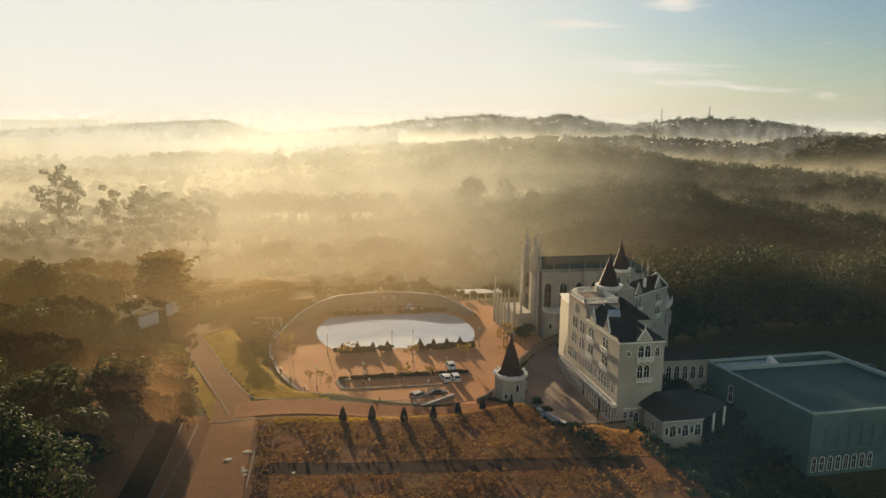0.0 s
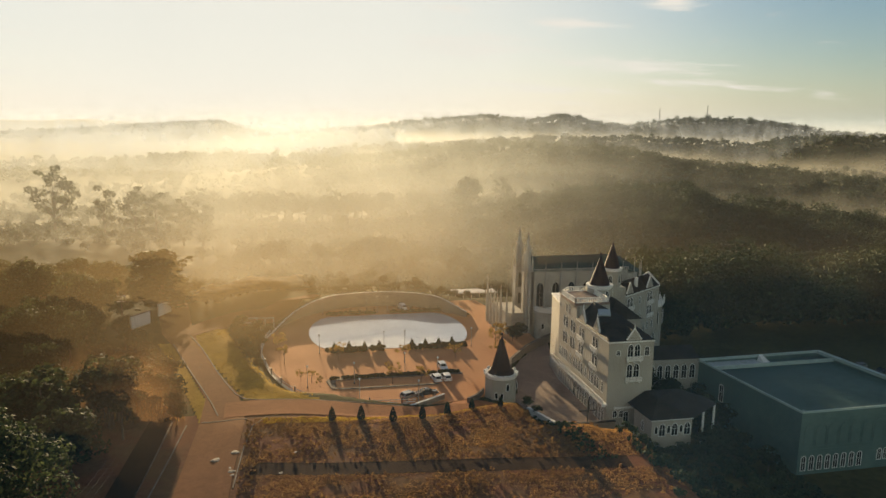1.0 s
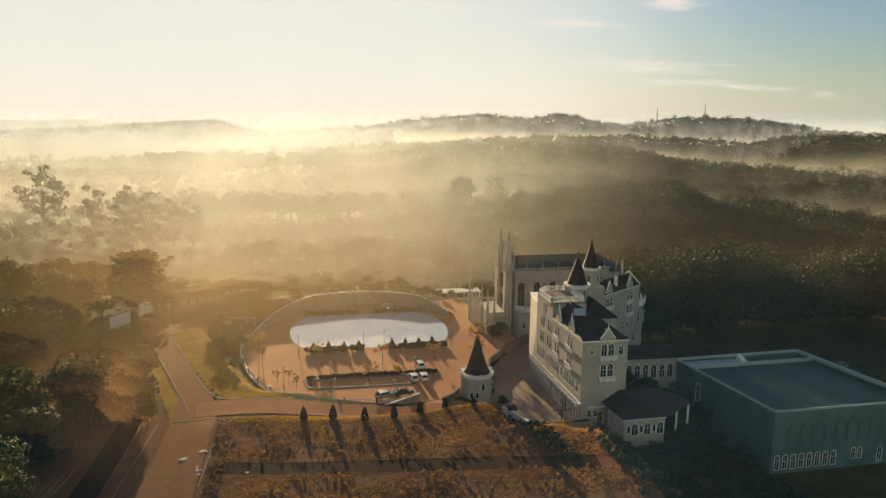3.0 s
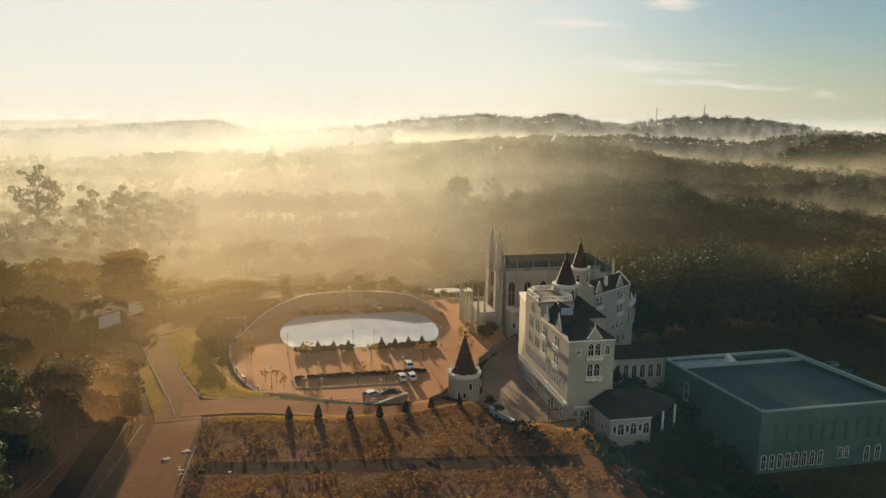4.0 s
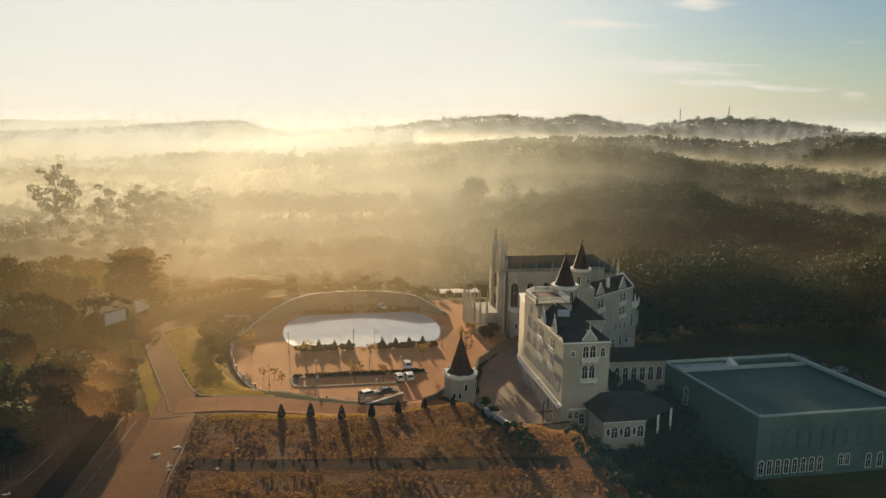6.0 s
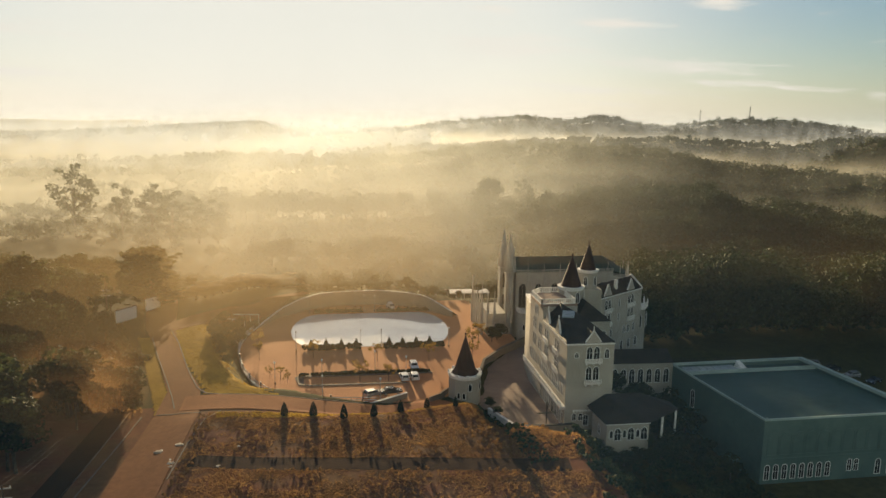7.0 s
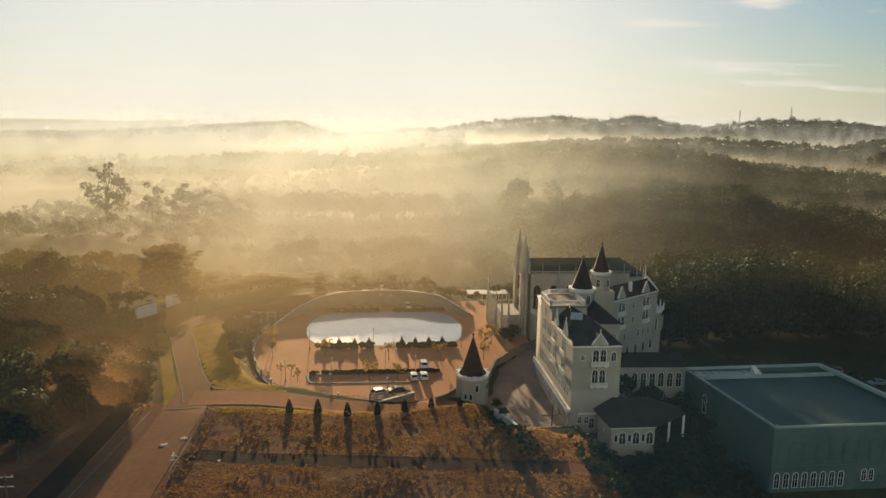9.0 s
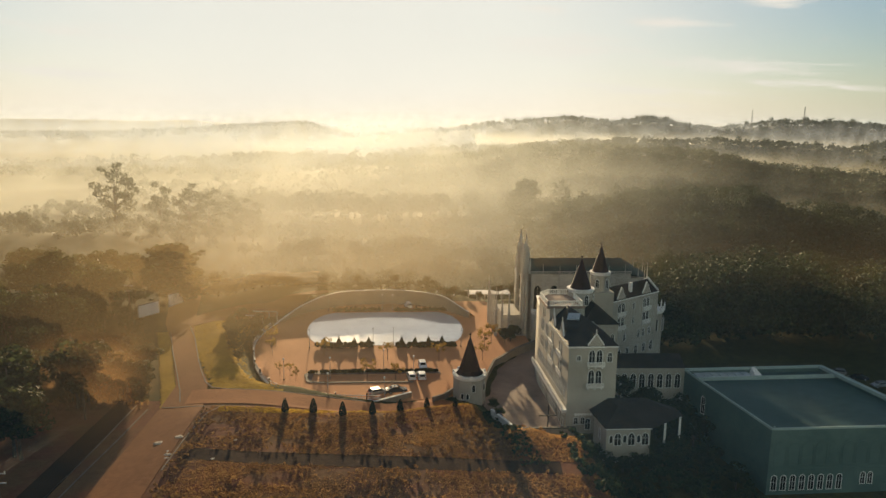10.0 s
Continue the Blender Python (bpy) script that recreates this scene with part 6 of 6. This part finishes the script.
# ---- vehicles ----
def make_car(paint, label, kind="hatch"):
    """A parked car about 4.2 m long, nose towards +y, at the origin."""
    root = thing("car" if kind != "van" else "van", (0, 0, 0), label, "car" if kind != "van" else "van")
    if kind == "van":
        body = [(-2.3, 0.35), (2.3, 0.35), (2.35, 0.95), (1.7, 1.15), (1.2, 1.95), (-2.25, 2.0), (-2.35, 0.8)]
        glass = [(1.05, 1.2), (1.62, 1.22), (1.18, 1.85), (0.95, 1.85)]
    elif kind == "sedan":
        body = [(-2.2, 0.3), (2.2, 0.3), (2.25, 0.7), (1.1, 0.92), (0.4, 1.42), (-0.9, 1.44), (-1.6, 1.0), (-2.25, 0.92)]
        glass = [(-1.35, 0.98), (0.95, 0.95), (0.35, 1.36), (-0.85, 1.38)]
    else:
        body = [(-1.95, 0.3), (1.95, 0.3), (2.0, 0.72), (1.1, 0.95), (0.45, 1.46), (-1.5, 1.5), (-1.95, 0.95)]
        glass = [(-1.62, 1.0), (0.95, 0.98), (0.38, 1.4), (-1.42, 1.43)]

    def shell(profile, half, taper):
        bm = bmesh.new()
        rows = []
        for s in (-1, 1):
            rows.append([bm.verts.new((s * (half - (taper * max(0, z - 0.9) * 0.5)), y, z)) for y, z in profile])
        bm.faces.new(rows[0])
        bm.faces.new(rows[1][::-1])
        for i in range(len(profile)):
            j = (i + 1) % len(profile)
            bm.faces.new((rows[0][i], rows[0][j], rows[1][j], rows[1][i]))
        bmesh.ops.recalc_face_normals(bm, faces=bm.faces)
        bmesh.ops.bevel(bm, geom=list(bm.edges), offset=0.05, segments=2, affect="EDGES", profile=0.5)
        return bm
    part("body", shell(body, 0.86, 0.5), paint, root, smooth=False)
    part("side_windows", shell(glass, 0.875, 0.5), PANE, root)
    bm = bmesh.new()
    top = max(z for _, z in body)
    front_y, back_y = (1.2, -2.28) if kind == "van" else (0.42, -1.52 if kind == "hatch" else -0.92)
    box(bm, -0.62, 0.62, -0.02, 0.02, 0, 0.62, Matrix.Translation((0, front_y + 0.62, top - 0.52)) @ pose(0, 0, 0, 48 if kind != "van" else 32))
    part("windscreen", bm, PANE, root)
    bm = bmesh.new()
    box(bm, -0.6, 0.6, -0.02, 0.02, 0, 0.5, Matrix.Translation((0, back_y - (0.42 if kind != "van" else 0.06), top - 0.5)) @ pose(0, 0, 0, -40 if kind != "van" else -2))
    part("rear_window", bm, PANE, root)
    wheels = 1.35 if kind != "van" else 1.5
    for sx in (-1, 1):
        for wy in (-wheels, wheels):
            wm = Matrix.Translation((sx * 0.78, wy, 0.32)) @ pose(0, 0, 0, 0, 90, 0)
            tyre = part("wheel", tube(bmesh.new(), (0, 0), 0.32, 0.32, -0.1, 0.1, 14, wm), RUBBER, root)
            part("rim", tube(bmesh.new(), (0, 0), 0.19, 0.19, -0.115, 0.115, 10, wm), METAL, tyre)
        part("headlight", box(bmesh.new(), sx * 0.62 - 0.16, sx * 0.62 + 0.16, body[2][0] - 0.12, body[2][0] + 0.01, 0.58, 0.72), SKYGLASS, root)
        part("tail_light", box(bmesh.new(), sx * 0.66 - 0.12, sx * 0.66 + 0.12, body[0][0] - 0.06, body[0][0] + 0.1, 0.72, 0.9), TAIL, root)
    return root


TAIL = material("red_lens", (0.25, 0.01, 0.01), (0.35, 0.02, 0.02), 0.25, 2.0, 1.0, 0.0)
white_car = make_car(WHITE_CAR, "white hatchback parked in the car park")
white_car.matrix_basis = pose(30.7, 146.6, LOT_Z, 0, 0, 6)
copy_thing(white_car, pose(32.9, 146.7, LOT_Z, 0, 0, 5))
copy_thing(white_car, pose(33.5, 153.4, LOT_Z, 0, 0, 184))
silver_car = make_car(SILVER_CAR, "silver hatchback parked beside the low wall")
silver_car.matrix_basis = pose(23.4, 137.6, LOT_Z, 0, 0, -62)
dark_car = make_car(DARK_CAR, "dark saloon parked beside the low wall", "sedan")
dark_car.matrix_basis = pose(27.3, 138.6, LOT_Z, 0, 0, -80)
van = make_car(WHITE_CAR, "white van parked at the back of the car park", "van")
van.matrix_basis = pose(31.8, 205.4, LOT_Z, 0, 0, 8)
for i, (x, y) in enumerate(((141.0, 163.5), (144.5, 160.4), (147.5, 156.5), (151, 153))):
    tagged(copy_thing(dark_car if i % 2 else silver_car, pose(x, y, ground_z(x, y) + 0.05, 0, 0, 60 + 17 * i)), "car parked in the shade behind the hall")

# ---- west side: gate walls, railings, palms, poles ----
gate = thing("gate_wall", (-35, 186, 2.8), "white gate wall standing under the trees", "wall")
for a, b, z in (((-39.1, 182.6), (-35.6, 188.0), 6.6), ((-34.5, 193.6), (-32.2, 198.6), 6.8)):
    m, n = side(a, b)
    part("wall_panel", box(bmesh.new(), 0, n, 0, 0.4, 2.4, z, m, 0.03), TRIM, gate)
    part("coping", box(bmesh.new(), -0.1, n + 0.1, -0.1, 0.5, z, z + 0.2, m), KERB, gate)
railing = thing("railing", (-11, 191, 0.6), "low white double railing beside the lane", "railing")
for y, z in ((194.0, 2.0), (190.0, 1.9)):
    m, n = side((-16.4, y), (-5.2 if y > 192 else -8.5, y - 1.4))
    part("rail", box(bmesh.new(), 0, n, -0.12, 0.12, z, z + 0.14, m), TRIM, railing)
    for i in range(6):
        part("post", box(bmesh.new(), n * i / 5 - 0.07, n * i / 5 + 0.07, -0.07, 0.07, -0.6, z, m), TRIM, railing)
garden_wall = thing("garden_wall", (-10, 205, 2.8), "long pale garden wall below the palms", "wall", kind="structure")
line = [(-24, 202), (-15, 209.5), (-5, 217), (8, 222)]
for a, b in zip(line, line[1:]):
    m, n = side(a, b)
    part("wall_panel", box(bmesh.new(), 0, n + 0.1, 0, 0.35, 2.0, 3.3, m), KERB, garden_wall)
palms = [make_palm(51), make_palm(52)]
for i in range(12):
    x, y = -24 + i * 2.1, 205.5 + i * 2.6 - 0.055 * i * i
    s = 1.15 + 0.3 * ((i * 37) % 10) / 10
    m = pose(x, y, ground_z(x, y), 0, 0, 67 * i)
    ob = palms[i] if i < 2 else copy_thing(palms[i % 2], m)
    ob.matrix_basis = m
    ob.scale = (s * 1.5, s * 1.5, s * 0.42)
poles = []
for x, y, top in ((-40.4, 180, 13.0), (-23.5, 131, 7.2), (-23.8, 84, 11.4)):
    z = ground_z(x, y)
    root = thing("utility_pole", (x, y, z), "wooden utility pole with crossarms and insulators", "pole", "utility poles along the lane")
    part("pole", tube(bmesh.new(), (x, y), 0.16, 0.11, z - 0.3, top, 8), BARK, root)
    for d in (0.3, 1.6):
        part("crossarm", box(bmesh.new(), x - 1.0, x + 1.0, y - 0.07, y + 0.07, top - d - 0.12, top - d), METAL, root)
    for k in range(3):
        part("insulator", tube(bmesh.new(), (x - 0.9 + 0.9 * k, y), 0.06, 0.05, top - 0.3, top - 0.05, 6), TRIM, root)
    poles.append((x, y, top))
wires = thing("power_lines", (-40, 180, 0), "thin power lines sagging between the poles", "cable")
for (ax, ay, az), (bx, by, bz) in zip(poles + [(-24.3, 84, 11.4)], poles[1:] + [(-25, 20, 14.0)]):
    if ay <= by:
        continue
    for k in range(3):
        o = -0.9 + 0.9 * k
        pts = []
        for i in range(15):
            t = i / 14
            pts.append(Vector((ax + (bx - ax) * t + o, ay + (by - ay) * t, az + (bz - az) * t - 0.05 - 3.2 * t * (1 - t))))
        bm = bmesh.new()
        for p, q in zip(pts, pts[1:]):
            rod(bm, p, q, 0.010, 4)
        part("wire", bm, DARK_METAL, wires)

# ---- behind the car park ----
shelter = thing("shelter", (58, 226, 0), "low white shelter among trees behind the car park", "shelter")
zs = ground_z(58, 226)
part("roof", box(bmesh.new(), 51.5, 66, 223.5, 229, zs + 2.3, zs + 2.6, None, 0.05), TRIM, shelter)
for i in range(6):
    part("post", box(bmesh.new(), 52 + i * 2.7, 52.25 + i * 2.7, 223.8, 224.05, zs - 0.2, zs + 2.3), TRIM, shelter)
for x, y, h in ((-11.5, 178, 4.6), (-12, 172, 4.8), (-11.5, 166, 4.5), (-10.5, 160, 4.2), (-9, 154.5, 3.8), (-7.2, 149.6, 3.2), (-13.5, 184, 4.6), (-14.2, 176, 4.0), (-13.2, 169, 4.0), (-9.5, 187, 3.6), (-8.6, 181.5, 3.2), (-7.6, 176, 3.4), (-8.8, 170.5, 2.6), (-10.5, 183.5, 3.0)):
    plant(int(x * 7) % 2, x, y, h, 1.25, label="leafy bush on the bank of the car park")
for x, y, h in ((63.5, 109.0, 3.6), (66, 108.4, 3.4), (68.6, 108.6, 3.8), (71, 108.2, 3.6), (73.4, 109.4, 4.6), (75.5, 111.0, 5.0), (61.4, 110, 3.2), (78.2, 113.0, 5.4), (76.4, 108.6, 4.8)):
    plant(int(x * 7) % 2, x, y, h, 1.4, label="dark bush on the slope below the castle")
for i, (x, y, h) in enumerate(((61.5, 221, 5.5), (55, 219.5, 3.2), (67.5, 218, 4.0), (50.5, 218, 3.0), (47, 222, 3.6), (38, 219, 3.2), (28, 221, 3.8), (16, 222, 3.4), (71, 214, 4.4), (5, 224, 4.5))):
    plant(3 if i == 0 else (0, 1, 6)[i % 3], x, y, h, 1.3, label="small tree behind the car park")
for x, y, h, k in ((57.2, 172.6, 6.0, 0), (55.4, 170.6, 4.4, 1), (84, 132, 9.5, 6), (79.5, 135.5, 8.4, 0), (76.5, 129.5, 7.0, 1), (87, 127, 8.2, 6), (85.5, 118, 6.8, 0), (80, 122.5, 7.0, 1), (73.5, 134, 6.5, 6), (88.5, 135, 9.0, 0), (77.5, 114, 6.5, 6), (82, 110, 6.0, 1), (88, 111, 5.6, 0), (100.6, 152.5, 5.8, 6), (104.5, 153.5, 5.0, 0), (97.5, 151, 4.4, 1),  (47.5, 127.3, 2.6, 6), (46.6, 131.4, 2.8, 1)):
    plant(k, x, y, h, 1.25, label="bushy tree beside the buildings")
cross = thing("cross", (55.7, 121.8, -2), "tall dark wooden cross on the forecourt", "cross")
part("upright", box(bmesh.new(), 55.6, 55.8, 121.7, 121.9, -2.0, 3.0), DARK_METAL, cross)
part("arm", box(bmesh.new(), 53.9, 57.5, 121.72, 121.88, 0.75, 0.93), DARK_METAL, cross)


def make_mast(x, y, top):
    z = ground_z(x, y)
    root = thing("radio_mast", (x, y, z), "thin lattice radio mast on the far ridge", "mast", "masts on the ridge")
    for sx, sy in ((-1, -1), (1, -1), (0, 1)):
        part("leg", rod(bmesh.new(), (x + sx * 2.2, y + sy * 2.2, z - 1), (x + sx * 0.5, y + sy * 0.5, top), 0.45, 5), DARK_METAL, root)
    n = 9
    for i in range(n):
        t = i / n
        r, h = 2.2 - 1.7 * t, z + (top - z) * t
        part("brace", box(bmesh.new(), x - r, x + r, y - r, y + r, h, h + 0.7), DARK_METAL, root)


make_mast(1010, 1899, 86)
make_mast(1120, 1837, 95)

# ---- loose things on the field ----
PALE = material("pale_sacks", (0.30, 0.25, 0.20), (0.46, 0.39, 0.31), 0.8, 3.0, 1.0, 0.2)
for x, y, s in ((-11.4, 107.3, 0.8), (-8.7, 109.3, 0.7), (-8.8, 103.0, 0.6), (-8.6, 101.9, 0.45), (-9.0, 104.2, 0.4), (-1.6, 101.6, 0.4), (0.5, 108.2, 0.35)):
    bm = bmesh.new()
    bmesh.ops.create_icosphere(bm, subdivisions=3, radius=s * 0.8)
    for v in bm.verts:
        v.co = v.co * (1 + 0.7 * noise.noise(v.co * 2.6 + Vector((x, y, 0))))
        v.co.z *= 0.16
    z = ground_z(x, y)
    bmesh.ops.translate(bm, vec=(x, y, z + s * 0.14), verts=bm.verts)
    alone("rubble_heap", bm, PALE, "small pale heap of rubble beside the lane", "rubble", (x, y, z), "rubble by the lane", smooth=True)


def grass(name, count, x0, x1, y0, y1, h, mat, label, seed, keep=None):
    """Tufts of three bent blades each."""
    rnd = np.random.default_rng(seed)
    x, y = rnd.uniform(x0, x1, count), rnd.uniform(y0, y1, count)
    dense = rough_noise(x, y, 4.0) + 0.6 * rough_noise(x + 7, y, 1.5) > rnd.uniform(-1.1, 0.7, count)
    if keep is not None:
        dense &= keep(x, y)
    x, y = x[dense], y[dense]
    z = height(x, y)
    n = len(x)
    verts, faces = [], []
    for k in range(3):
        a = rnd.uniform(0, 2 * np.pi, n)
        hh = h * rnd.uniform(0.5, 1.3, n)
        lean = rnd.uniform(0.1, 0.5, n) * hh
        w = rnd.uniform(0.04, 0.11, n)
        ox, oy = rnd.normal(0, 0.15, n), rnd.normal(0, 0.15, n)
        ca, sa = np.cos(a), np.sin(a)
        b0 = np.stack([x + ox - sa * w, y + oy + ca * w, z - 0.05], 1)
        b1 = np.stack([x + ox + sa * w, y + oy - ca * w, z - 0.05], 1)
        t1 = np.stack([x + ox + ca * lean + sa * w * 0.4, y + oy + sa * lean - ca * w * 0.4, z + hh], 1)
        t0 = np.stack([x + ox + ca * lean - sa * w * 0.4, y + oy + sa * lean + ca * w * 0.4, z + hh], 1)
        verts.append(np.stack([b0, b1, t1, t0], 1).reshape(-1, 3))
    verts = np.concatenate(verts)
    tagged(new(name, mesh_of(name, verts, np.arange(len(verts)).reshape(-1, 4), mat)), label, "grass", kind="stuff")


off_track = lambda x, y: np.abs(y - (102.7 - 0.118 * x)) > 1.9
grass("field_grass", 62000, -6.5, 58, 88, 122.5, 0.10, GRASS, "dry golden grass and weeds on the field", 61, off_track)
grass("edge_grass", 9000, -5, 44, 119.0, 126.5, 0.22, LAWN_BLADES, "tall golden grass along the north edge of the field", 64, lambda x, y: (y < 122.6 + 3 * step(24, 40, x)) & (y > 119.6 + 3 * step(24, 40, x)))
grass("verge_grass", 9000, -24, 4, 132, 184, 0.16, LAWN_BLADES, "sunlit grass on the verge beside the lane", 62, lambda x, y: (ring(x, y) > 1.07) & (x > -9.2 - (y - 133) * 0.395))
grass("bank_grass", 5000, -36, -17, 124, 176, 0.5, GRASS, "tall grass at the edge of the wood", 63, lambda x, y: x < -18.6 - (y - 125) * 0.36)


def weed_spots(r, n):
    x, y = r.uniform(-7, 58, n), r.uniform(86, 120, n)
    keep = off_track(x, y) & (rough_noise(x + 3, y, 5.0) + 0.5 * rough_noise(x, y + 8, 1.8) > r.uniform(-0.5, 0.9, n))
    return x[keep], y[keep]


forest("field_weeds", 2600, weed_spots, 0.35, 1.0, 34, 0.10, "clumps of dry golden weeds on the field", 71, GRASS)
forest("edge_weeds", 170, lambda r, n: (r.uniform(-7.6, -5.4, n), r.uniform(86, 121, n)), 0.3, 0.9, 34, 0.09, "dry weeds along the broken kerb of the field", 72, GRASS)
